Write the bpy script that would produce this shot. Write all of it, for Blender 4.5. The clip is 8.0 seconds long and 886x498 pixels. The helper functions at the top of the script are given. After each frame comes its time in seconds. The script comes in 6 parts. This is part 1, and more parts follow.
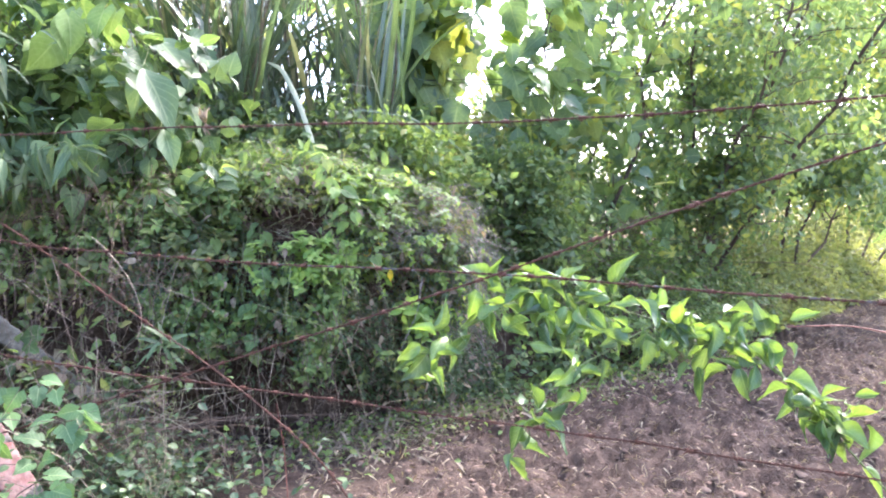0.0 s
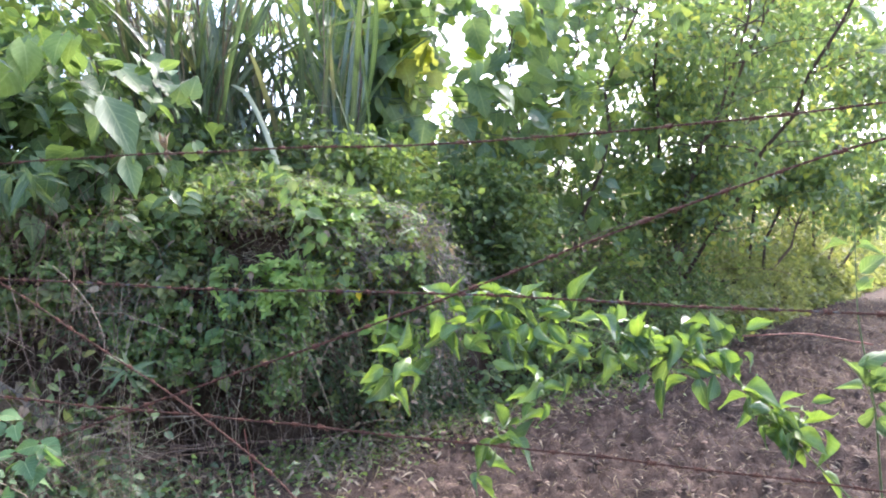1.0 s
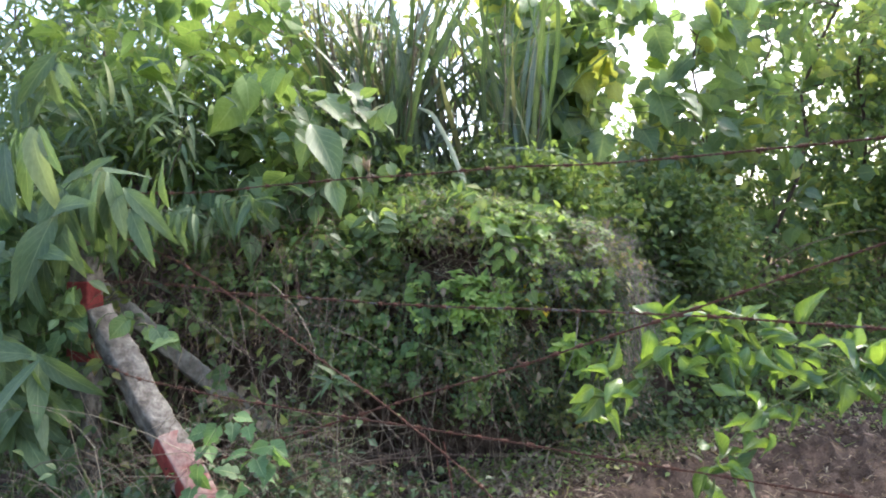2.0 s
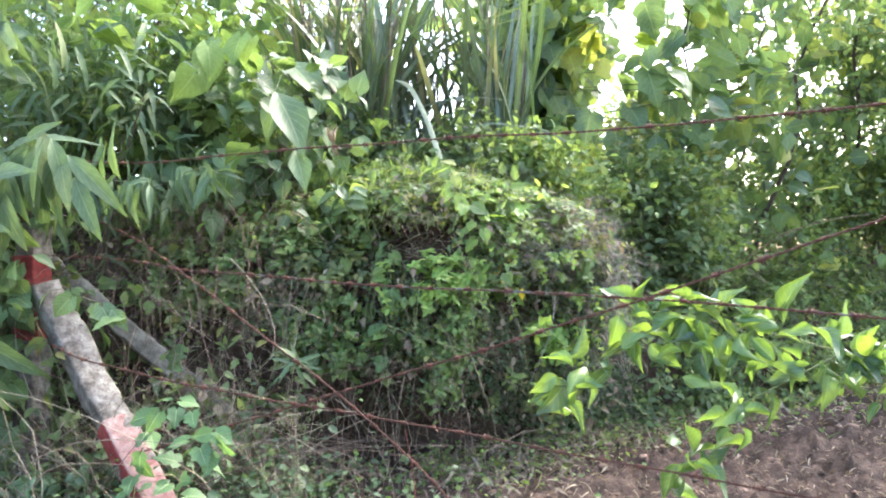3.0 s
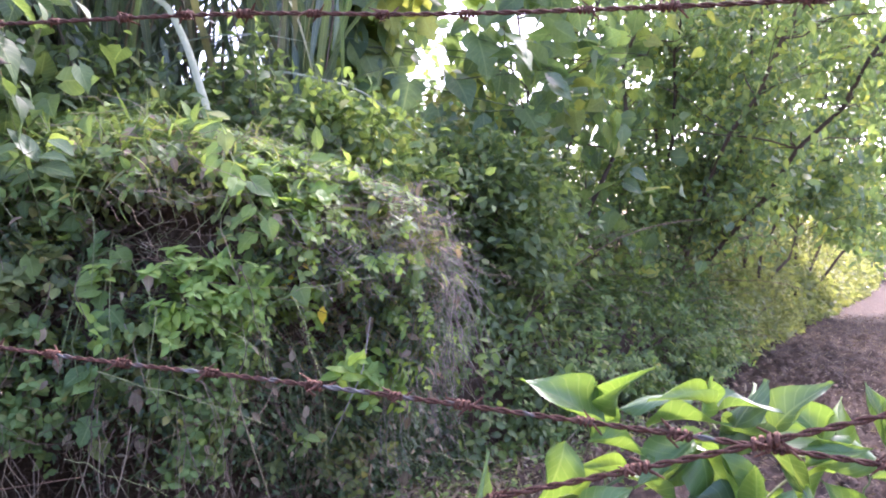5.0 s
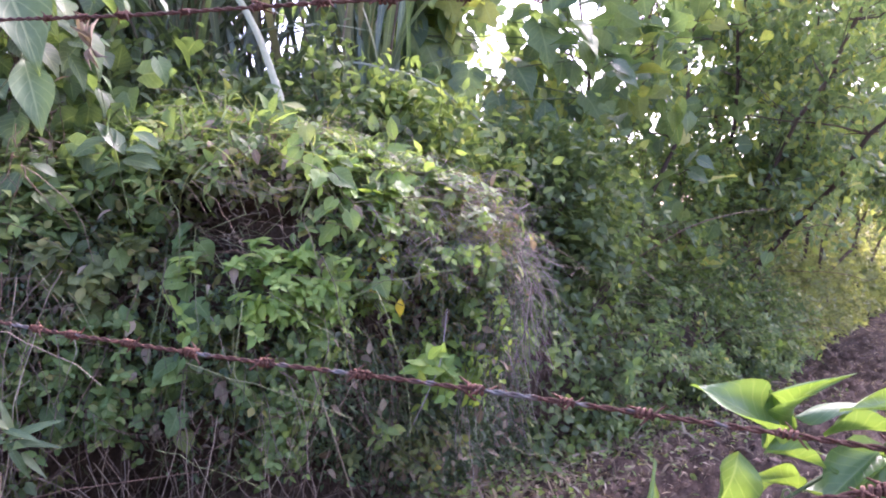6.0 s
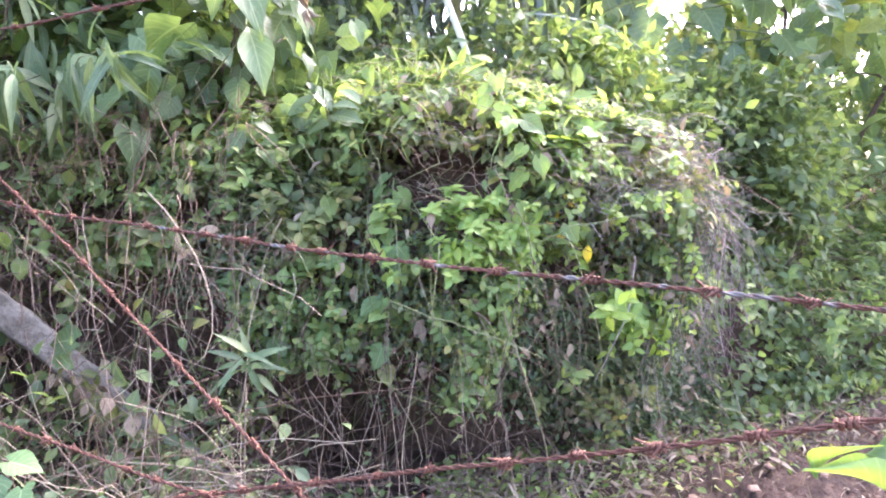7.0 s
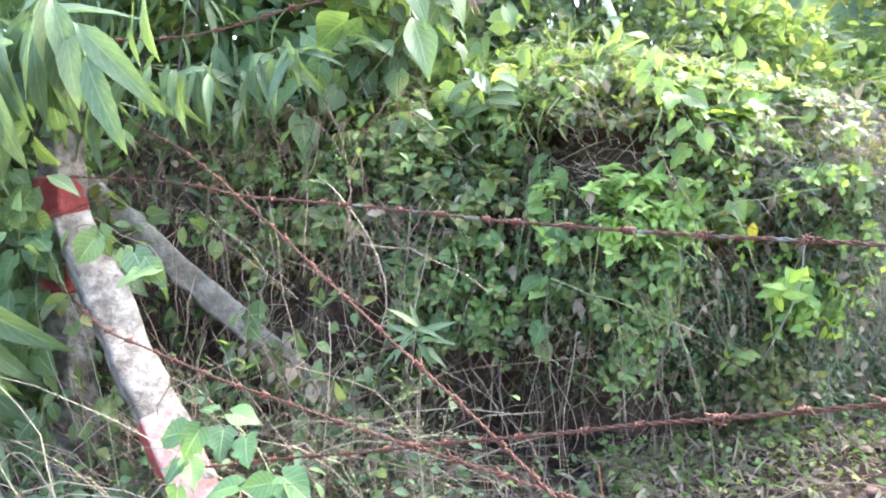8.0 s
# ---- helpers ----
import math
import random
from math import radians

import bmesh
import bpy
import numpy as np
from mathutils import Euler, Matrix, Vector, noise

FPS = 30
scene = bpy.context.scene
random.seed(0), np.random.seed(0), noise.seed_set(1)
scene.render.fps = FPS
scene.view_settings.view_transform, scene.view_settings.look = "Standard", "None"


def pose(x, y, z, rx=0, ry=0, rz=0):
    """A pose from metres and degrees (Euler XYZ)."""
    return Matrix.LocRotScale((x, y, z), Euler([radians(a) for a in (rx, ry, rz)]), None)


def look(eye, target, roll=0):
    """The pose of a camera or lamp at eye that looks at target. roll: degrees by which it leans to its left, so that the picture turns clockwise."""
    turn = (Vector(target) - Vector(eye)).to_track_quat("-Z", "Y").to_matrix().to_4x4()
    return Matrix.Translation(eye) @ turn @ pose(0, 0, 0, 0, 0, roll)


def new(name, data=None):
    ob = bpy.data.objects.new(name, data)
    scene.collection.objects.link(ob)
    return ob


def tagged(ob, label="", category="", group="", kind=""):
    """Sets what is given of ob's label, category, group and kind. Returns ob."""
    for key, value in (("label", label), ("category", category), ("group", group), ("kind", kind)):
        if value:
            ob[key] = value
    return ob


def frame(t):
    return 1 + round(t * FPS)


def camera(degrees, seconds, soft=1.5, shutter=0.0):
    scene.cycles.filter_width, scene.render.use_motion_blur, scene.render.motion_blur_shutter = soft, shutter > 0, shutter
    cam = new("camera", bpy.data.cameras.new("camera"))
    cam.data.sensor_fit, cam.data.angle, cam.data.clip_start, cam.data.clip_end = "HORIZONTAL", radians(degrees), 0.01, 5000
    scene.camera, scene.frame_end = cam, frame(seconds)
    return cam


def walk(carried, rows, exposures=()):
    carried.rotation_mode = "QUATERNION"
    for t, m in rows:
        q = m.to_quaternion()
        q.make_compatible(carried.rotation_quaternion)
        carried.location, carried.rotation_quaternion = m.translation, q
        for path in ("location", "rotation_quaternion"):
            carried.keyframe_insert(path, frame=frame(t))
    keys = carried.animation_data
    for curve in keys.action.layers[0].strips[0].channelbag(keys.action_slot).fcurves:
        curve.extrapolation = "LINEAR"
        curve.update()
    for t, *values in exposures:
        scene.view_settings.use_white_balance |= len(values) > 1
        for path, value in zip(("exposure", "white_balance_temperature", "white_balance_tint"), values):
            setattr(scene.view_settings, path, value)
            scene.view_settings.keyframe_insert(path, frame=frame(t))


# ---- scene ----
cam = camera(64.6, 8.0, soft=2.0)
PATH = [
    (0, (0.141, 0.163, 1.229), (0.086, 2.162, 1.198), -0.1),
    (0.5, (0.186, 0.15, 1.23), (0.217, 2.15, 1.214), -0.9),
    (1, (0.194, 0.151, 1.249), (0.207, 2.151, 1.257), -1.8),
    (1.5, (0.083, 0.121, 1.266), (-0.206, 2.1, 1.314), -2.0),
    (1.7, (0.024, 0.11, 1.274), (-0.418, 2.06, 1.337), -1.8),
    (2.8, (0.154, 0.273, 1.247), (-0.269, 2.227, 1.287), -1.2),
    (3, (0.123, 0.336, 1.251), (-0.301, 2.29, 1.261), -0.9),
    (3.5, (-0.07, 0.685, 1.251), (-0.49, 2.641, 1.28), 0.5),
    (3.6, (-0.082, 0.764, 1.258), (-0.454, 2.728, 1.289), 0.4),
    (4, (-0.049, 1.081, 1.293), (-0.22, 3.073, 1.302), 0.4),
    (4.5, (0.023, 1.355, 1.307), (0.095, 3.353, 1.3), 1.2),
    (4.7, (0.006, 1.452, 1.309), (0.165, 3.445, 1.291), 1.4),
    (5.8, (-0.18, 1.623, 1.334), (-0.018, 3.615, 1.286), 1.1),
    (6, (-0.191, 1.608, 1.321), (-0.14, 3.606, 1.259), 1.2),
    (6.5, (-0.22, 1.587, 1.287), (-0.439, 3.572, 1.182), 0.7),
    (7, (-0.271, 1.546, 1.251), (-0.683, 3.496, 1.086), 0.1),
    (7.5, (-0.338, 1.489, 1.244), (-0.92, 3.393, 1.06), -0.8),
    (8, (-0.368, 1.45, 1.224), (-1.12, 3.293, 1.031), -1.3),
]
EXPOSURE = [(0.0, 3.47, 5980, 20), (0.5, 3.14, 5980, 19), (1.0, 2.94, 6020, 18), (1.7, 2.52, 6400, 11), (3.0, 3.40, 6350, 11), (3.5, 3.40, 6270, 18), (4.0, 3.58, 6040, 28), (4.5, 3.23, 5920, 29), (5.8, 3.00, 5980, 42), (6.0, 3.04, 5980, 42), (6.5, 3.76, 6120, 35), (7.0, 4.04, 6250, 32), (8.0, 4.04, 6210, 12)]
walk(cam, [(t, look(eye, target, roll)) for t, eye, target, roll in PATH], EXPOSURE)

# ---- light: a hazy white sky, and a high sun beyond the hedge ----
SUN_WAY = Vector((0.5, 0.62, 0.86)).normalized()
world = bpy.data.worlds.new("sky")
scene.world = world
world.use_nodes = True
wn = world.node_tree
sky = wn.nodes.new("ShaderNodeTexSky")
sky.sky_type = "NISHITA"
sky.sun_disc = False
sky.sun_elevation = math.asin(SUN_WAY.z)
sky.sun_rotation = math.atan2(SUN_WAY.x, SUN_WAY.y)
sky.dust_density = 4.0
sky.air_density = 1.0
sky.ozone_density = 0.9
wn.links.new(sky.outputs[0], wn.nodes["Background"].inputs[0])
wn.nodes["Background"].inputs[1].default_value = 0.15
sun_data = bpy.data.lights.new("sun", "SUN")
sun_data.energy = 1.0
sun_data.angle = radians(5.0)
sun_data.color = (1.0, 0.96, 0.9)
sun = new("sun", sun_data)
sun.matrix_world = look(SUN_WAY * 30, (0, 0, 0))


# ---- materials ----
def blank(name):
    m = bpy.data.materials.new(name)
    m.use_nodes = True
    nt = m.node_tree
    return m, nt, nt.nodes["Principled BSDF"], nt.nodes["Material Output"]


def node(nt, kind, **values):
    n = nt.nodes.new(kind)
    for key, value in values.items():
        n.inputs[key.replace("_", " ")].default_value = value
    return n


def ramp(nt, fac, *stops):
    n = nt.nodes.new("ShaderNodeValToRGB")
    while len(n.color_ramp.elements) < len(stops):
        n.color_ramp.elements.new(0.5)
    for e, (at, c) in zip(n.color_ramp.elements, stops):
        e.position, e.color = at, (*c, 1)
    nt.links.new(fac, n.inputs[0])
    return n.outputs[0]


def maths(nt, op, a, b=None, clamp=False):
    n = nt.nodes.new("ShaderNodeMath")
    n.operation, n.use_clamp = op, clamp
    for i, v in enumerate((a, b)):
        if v is None:
            continue
        if isinstance(v, (int, float)):
            n.inputs[i].default_value = v
        else:
            nt.links.new(v, n.inputs[i])
    return n.outputs[0]


def blend(nt, mode, fac, a, b):
    n = nt.nodes.new("ShaderNodeMix")
    n.data_type, n.blend_type = "RGBA", mode
    for sock, v in ((n.inputs[0], fac), (n.inputs[6], a), (n.inputs[7], b)):
        if isinstance(v, (int, float)):
            sock.default_value = v
        elif isinstance(v, tuple):
            sock.default_value = (*v, 1)
        else:
            nt.links.new(v, sock)
    return n.outputs[2]


def speckle(nt, scale, detail=4.0, rough=0.6):
    place = nt.nodes.new("ShaderNodeNewGeometry")
    n = node(nt, "ShaderNodeTexNoise", Scale=scale, Detail=detail, Roughness=rough)
    nt.links.new(place.outputs["Position"], n.inputs["Vector"])
    return n.outputs["Fac"]


def bump(nt, bsdf, height, strength, distance=0.01):
    n = node(nt, "ShaderNodeBump", Strength=strength, Distance=distance)
    nt.links.new(height, n.inputs["Height"])
    nt.links.new(n.outputs[0], bsdf.inputs["Normal"])


def leaf_material(name, stops, glow, through_it=0.36, rough=0.36, vein=0.35, gloss=0.75):
    """Thin leaf tissue: a waxy face, light that comes through, a pale midrib and side veins."""
    m, nt, bsdf, out = blank(name)
    geo, obj = nt.nodes.new("ShaderNodeNewGeometry"), nt.nodes.new("ShaderNodeObjectInfo")
    pick = maths(nt, "FRACT", maths(nt, "ADD", geo.outputs["Random Per Island"], obj.outputs["Random"]))
    # a share of grey in each leaf colour stands in for the hazy air
    colour = blend(nt, "MIX", 0.13, ramp(nt, pick, *stops), (0.125, 0.105, 0.1))
    blotch = speckle(nt, 38.0, 3.0)
    colour = blend(nt, "MULTIPLY", 0.75, colour, ramp(nt, blotch, (0.25, (0.62, 0.66, 0.55)), (0.75, (1.15, 1.1, 1.05))))
    uv = nt.nodes.new("ShaderNodeUVMap")
    uv.uv_map = "UVMap"
    split = nt.nodes.new("ShaderNodeSeparateXYZ")
    nt.links.new(uv.outputs[0], split.inputs[0])
    off = maths(nt, "ABSOLUTE", maths(nt, "SUBTRACT", split.outputs[0], 0.5))
    rib = maths(nt, "SUBTRACT", 1.0, maths(nt, "MULTIPLY", off, 26.0), True)
    side = maths(nt, "PINGPONG", maths(nt, "ADD", maths(nt, "MULTIPLY", split.outputs[1], 7.0), maths(nt, "MULTIPLY", off, -4.5)), 0.5)
    side = maths(nt, "SUBTRACT", 1.0, maths(nt, "MULTIPLY", side, 9.0), True)
    veins = maths(nt, "MAXIMUM", rib, maths(nt, "MULTIPLY", side, 0.45))
    colour = blend(nt, "MIX", maths(nt, "MULTIPLY", veins, vein), colour, (0.42, 0.5, 0.22))
    nt.links.new(colour, bsdf.inputs["Base Color"])
    bsdf.inputs["Roughness"].default_value = rough
    bsdf.inputs["Specular IOR Level"].default_value = gloss
    bump(nt, bsdf, maths(nt, "ADD", blotch, maths(nt, "MULTIPLY", veins, -0.6)), 0.35, 0.004)
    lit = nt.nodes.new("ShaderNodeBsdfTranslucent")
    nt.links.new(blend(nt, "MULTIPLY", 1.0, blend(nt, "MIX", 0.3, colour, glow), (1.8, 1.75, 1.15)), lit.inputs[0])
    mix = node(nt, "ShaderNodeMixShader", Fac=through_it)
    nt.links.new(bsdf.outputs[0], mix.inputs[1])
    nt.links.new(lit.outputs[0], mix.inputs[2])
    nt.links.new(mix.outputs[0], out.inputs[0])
    return m


def rough_material(name, scale, stops, rough=0.9, relief=0.6, distance=0.02, fine=None):
    m, nt, bsdf, out = blank(name)
    a, b = speckle(nt, scale, 6.0, 0.65), speckle(nt, fine or scale * 9, 4.0, 0.7)
    colour = ramp(nt, a, *stops)
    colour = blend(nt, "MULTIPLY", 0.8, colour, ramp(nt, b, (0.3, (0.55, 0.55, 0.55)), (0.7, (1.2, 1.2, 1.2))))
    nt.links.new(colour, bsdf.inputs["Base Color"])
    bsdf.inputs["Roughness"].default_value = rough
    bsdf.inputs["Specular IOR Level"].default_value = 0.25
    bump(nt, bsdf, maths(nt, "ADD", a, maths(nt, "MULTIPLY", b, 0.5)), relief, distance)
    return m


def stem_material(name, stops, rough=0.8, through_it=0.0):
    m, nt, bsdf, out = blank(name)
    geo, obj = nt.nodes.new("ShaderNodeNewGeometry"), nt.nodes.new("ShaderNodeObjectInfo")
    pick = maths(nt, "FRACT", maths(nt, "ADD", geo.outputs["Random Per Island"], obj.outputs["Random"]))
    grain = speckle(nt, 70.0)
    colour = blend(nt, "MULTIPLY", 0.8, ramp(nt, pick, *stops), ramp(nt, grain, (0.3, (0.5, 0.48, 0.45)), (0.7, (1.2, 1.2, 1.2))))
    nt.links.new(colour, bsdf.inputs["Base Color"])
    bsdf.inputs["Roughness"].default_value = rough
    bsdf.inputs["Specular IOR Level"].default_value = 0.3
    bump(nt, bsdf, grain, 0.4, 0.003)
    return m


VINE_LEAF = leaf_material("vine_leaf", ((0.0, (0.044, 0.092, 0.03)), (0.45, (0.088, 0.162, 0.05)), (0.8, (0.145, 0.23, 0.068)), (0.95, (0.21, 0.26, 0.08)), (1.0, (0.32, 0.29, 0.1))), (0.26, 0.36, 0.08), 0.42, 0.55, 0.3, 0.28)
SHRUB_LEAF = leaf_material("shrub_leaf", ((0.0, (0.032, 0.064, 0.03)), (0.5, (0.068, 0.12, 0.048)), (0.85, (0.115, 0.175, 0.065)), (1.0, (0.18, 0.21, 0.075))), (0.18, 0.28, 0.07), 0.38, 0.55, 0.2, 0.28)
# brighter, yellower hedge leaf; the sun and backlight are put into its colour
SUNNY_LEAF = leaf_material("sunlit_hedge_leaf", ((0.0, (0.059, 0.1, 0.0386)), (0.5, (0.118, 0.17, 0.0657)), (1.0, (0.236, 0.25, 0.0966))), (0.36, 0.37, 0.1), 0.45, 0.5, 0.2, 0.4)
# the yellow end stops colour some leaves as if lit from behind
TREE_LEAF = leaf_material("tree_leaf", ((0.0, (0.045, 0.1, 0.058)), (0.45, (0.08, 0.15, 0.074)), (0.7, (0.13, 0.205, 0.078)), (0.88, (0.22, 0.28, 0.07)), (1.0, (0.36, 0.36, 0.08))), (0.24, 0.36, 0.1), 0.42, 0.45, 0.3, 0.45)
# brighter lime copy for bank patches in shade; sunlight is put into its colour
SUNLIT_LEAF = leaf_material("sunlit_bank_leaf", ((0.0, (0.085, 0.18, 0.04)), (0.5, (0.14, 0.26, 0.05)), (1.0, (0.22, 0.32, 0.07))), (0.36, 0.48, 0.05), 0.4, 0.5, 0.3, 0.3)
SPRIG_LEAF = leaf_material("sprig_leaf", ((0.0, (0.022, 0.068, 0.034)), (0.5, (0.048, 0.125, 0.04)), (0.8, (0.085, 0.175, 0.042)), (1.0, (0.15, 0.24, 0.045))), (0.31, 0.46, 0.035), 0.28, 0.4, 0.25, 0.5)
LIME_LEAF = leaf_material("lime_leaf", ((0.0, (0.048, 0.1, 0.038)), (0.5, (0.09, 0.175, 0.05)), (0.9, (0.15, 0.24, 0.066)), (1.0, (0.23, 0.26, 0.1))), (0.24, 0.35, 0.075), 0.36, 0.55, 0.3, 0.22)
YOUNG_LEAF = leaf_material("young_vine_leaf", ((0.0, (0.034, 0.088, 0.032)), (0.6, (0.056, 0.13, 0.045)), (1.0, (0.085, 0.17, 0.055))), (0.18, 0.34, 0.08), 0.26, 0.55, 0.4, 0.3)
OLIVE_LEAF = leaf_material("olive_leaf", ((0.0, (0.04, 0.064, 0.026)), (0.5, (0.085, 0.125, 0.043)), (0.82, (0.135, 0.175, 0.055)), (0.95, (0.2, 0.19, 0.07)), (1.0, (0.24, 0.17, 0.09))), (0.24, 0.28, 0.05), 0.38, 0.55, 0.2, 0.25)
BROAD_LEAF = leaf_material("climber_leaf", ((0.0, (0.036, 0.08, 0.036)), (0.6, (0.062, 0.128, 0.052)), (1.0, (0.11, 0.19, 0.075))), (0.22, 0.32, 0.06), 0.34, 0.5, 0.4, 0.4)
BAMBOO_LEAF = leaf_material("bamboo_leaf", ((0.0, (0.034, 0.076, 0.036)), (0.6, (0.06, 0.116, 0.052)), (0.9, (0.105, 0.165, 0.07)), (1.0, (0.2, 0.235, 0.12))), (0.16, 0.26, 0.07), 0.26, 0.55, 0.25, 0.3)
GRASS_BLADE = leaf_material("grass_blade", ((0.0, (0.028, 0.058, 0.03)), (0.55, (0.05, 0.09, 0.043)), (0.8, (0.085, 0.125, 0.058)), (0.92, (0.16, 0.14, 0.08)), (1.0, (0.3, 0.27, 0.17))), (0.12, 0.24, 0.08), 0.17, 0.4, 0.5)
PALE_BLADE = leaf_material("pale_blade", ((0.0, (0.3, 0.34, 0.23)), (1.0, (0.38, 0.4, 0.28))), (0.4, 0.42, 0.25), 0.3, 0.5, 0.3)
PALE_STRAW = leaf_material("pale_straw", ((0.0, (0.1, 0.078, 0.062)), (0.6, (0.19, 0.155, 0.122)), (1.0, (0.34, 0.295, 0.235))), (0.3, 0.25, 0.18), 0.15, 0.8, 0.2, 0.2)
# glossy green leaf, kept extra dark so that its colour carries deep shade
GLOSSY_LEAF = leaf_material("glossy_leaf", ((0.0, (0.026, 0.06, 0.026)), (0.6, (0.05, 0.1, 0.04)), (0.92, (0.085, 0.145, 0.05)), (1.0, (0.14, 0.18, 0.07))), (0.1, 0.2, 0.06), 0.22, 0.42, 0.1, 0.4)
DRY_LEAF = leaf_material("dry_leaf", ((0.0, (0.09, 0.066, 0.05)), (0.6, (0.19, 0.145, 0.11)), (1.0, (0.36, 0.3, 0.23))), (0.22, 0.165, 0.1), 0.2, 0.75, 0.3, 0.2)
PETAL = leaf_material("yellow_petal", ((0.0, (0.75, 0.55, 0.02)), (1.0, (0.85, 0.68, 0.05))), (0.9, 0.75, 0.05), 0.4, 0.5, 0.1)
DRY_STEM = stem_material("dry_stem", ((0.0, (0.075, 0.053, 0.042)), (0.5, (0.15, 0.112, 0.085)), (0.85, (0.26, 0.21, 0.15)), (1.0, (0.36, 0.32, 0.22))))
STRAW = stem_material("straw_stem", ((0.0, (0.13, 0.1, 0.072)), (0.6, (0.22, 0.182, 0.128)), (1.0, (0.36, 0.31, 0.225))))
GREY_STEM = stem_material("grey_dead_stem", ((0.0, (0.1, 0.085, 0.078)), (0.6, (0.2, 0.168, 0.155)), (1.0, (0.33, 0.285, 0.26))))
TWIG = stem_material("brown_twig", ((0.0, (0.085, 0.053, 0.036)), (0.6, (0.16, 0.108, 0.075)), (1.0, (0.26, 0.195, 0.135))))
GREEN_STEM = stem_material("green_stem", ((0.0, (0.07, 0.1, 0.04)), (0.6, (0.14, 0.18, 0.07)), (1.0, (0.24, 0.26, 0.12))), 0.55)
CULM = stem_material("grass_culm", ((0.0, (0.085, 0.065, 0.045)), (0.6, (0.15, 0.125, 0.075)), (1.0, (0.25, 0.22, 0.13))), 0.6)
BARK = stem_material("bark", ((0.0, (0.07, 0.05, 0.04)), (1.0, (0.13, 0.1, 0.08))), 0.9)
RED_TWIG = stem_material("red_twig", ((0.0, (0.16, 0.06, 0.045)), (1.0, (0.24, 0.1, 0.07))), 0.7)
def vary_pieces(m):
    """Paler, drier lumps among darker, damper ones."""
    nt = m.node_tree
    bsdf = nt.nodes["Principled BSDF"]
    base = bsdf.inputs["Base Color"].links[0].from_socket
    geo = nt.nodes.new("ShaderNodeNewGeometry")
    tone = ramp(nt, geo.outputs["Random Per Island"], (0.0, (0.5, 0.49, 0.48)), (0.6, (0.9, 0.89, 0.88)), (1.0, (1.45, 1.4, 1.35)))
    nt.links.new(blend(nt, "MULTIPLY", 1.0, base, tone), bsdf.inputs["Base Color"])


def add_bounce_ground(m, edge):
    """Paler, unseen earth on the near side of the fence, added to bounce light onto the bank."""
    nt = m.node_tree
    bsdf = nt.nodes["Principled BSDF"]
    tilled = bsdf.inputs["Base Color"].links[0].from_socket
    place, split = nt.nodes.new("ShaderNodeNewGeometry"), nt.nodes.new("ShaderNodeSeparateXYZ")
    nt.links.new(place.outputs["Position"], split.inputs[0])
    near = maths(nt, "SUBTRACT", edge, maths(nt, "ADD", split.outputs[1], maths(nt, "MULTIPLY", speckle(nt, 3.0), 0.5)), True)
    pale = ramp(nt, speckle(nt, 7.0, 6.0), (0.3, (0.075, 0.055, 0.042)), (0.7, (0.15, 0.115, 0.089)))
    nt.links.new(blend(nt, "MIX", near, tilled, pale), bsdf.inputs["Base Color"])


SOIL = rough_material("tilled_soil", 5.5, ((0.3, (0.026, 0.0165, 0.0115)), (0.5, (0.06, 0.039, 0.028)), (0.72, (0.118, 0.08, 0.058))), 0.95, 1.0, 0.035, 48.0)
CLOD = rough_material("soil_clod", 5.5, ((0.3, (0.072, 0.048, 0.035)), (0.5, (0.138, 0.094, 0.069)), (0.72, (0.235, 0.167, 0.126))), 0.95, 1.0, 0.012, 60.0)
BANK_SOIL = rough_material("bank_soil", 4.0, ((0.25, (0.036, 0.023, 0.016)), (0.55, (0.078, 0.052, 0.037)), (0.85, (0.145, 0.1, 0.072))), 0.95, 1.0, 0.05)
add_bounce_ground(SOIL, 2.3)
vary_pieces(CLOD)
GREY_CONCRETE = rough_material("weathered_concrete", 9.0, ((0.28, (0.045, 0.04, 0.03)), (0.45, (0.105, 0.097, 0.078)), (0.7, (0.195, 0.183, 0.152))), 0.92, 1.0, 0.014, 45.0)
CONCRETE = rough_material("whitewashed_concrete", 14.0, ((0.33, (0.05, 0.043, 0.035)), (0.45, (0.1, 0.088, 0.073)), (0.56, (0.168, 0.152, 0.13)), (0.72, (0.245, 0.228, 0.2))), 0.92, 1.0, 0.016, 38.0)
RED_PAINT = rough_material("red_paint", 11.0, ((0.25, (0.09, 0.02, 0.018)), (0.5, (0.17, 0.025, 0.022)), (0.75, (0.28, 0.08, 0.065))), 0.75, 0.5, 0.006, 55.0)
PALE_PINK = rough_material("pale_red_paint", 13.0, ((0.3, (0.13, 0.04, 0.035)), (0.45, (0.185, 0.1, 0.088)), (0.65, (0.24, 0.175, 0.152))), 0.85, 0.8, 0.01, 50.0)


def rust_material(name, bare, fresh=1.0):
    m, nt, bsdf, out = blank(name)
    patch, grain = speckle(nt, 16.0, 3.0), speckle(nt, 420.0, 3.0)
    colour = ramp(nt, grain, *((at, tuple(v * fresh for v in c)) for at, c in ((0.3, (0.03, 0.013, 0.008)), (0.55, (0.08, 0.037, 0.025)), (0.75, (0.15, 0.072, 0.046)))))
    zinc = maths(nt, "MULTIPLY", maths(nt, "SUBTRACT", patch, 0.5 + bare), 14.0, True)
    nt.links.new(blend(nt, "MIX", zinc, colour, (0.12, 0.118, 0.108)), bsdf.inputs["Base Color"])
    nt.links.new(maths(nt, "MULTIPLY", zinc, 0.15), bsdf.inputs["Metallic"])
    bsdf.inputs["Roughness"].default_value = 0.8
    bsdf.inputs["Specular IOR Level"].default_value = 0.2
    bump(nt, bsdf, grain, 0.8, 0.002)
    return m


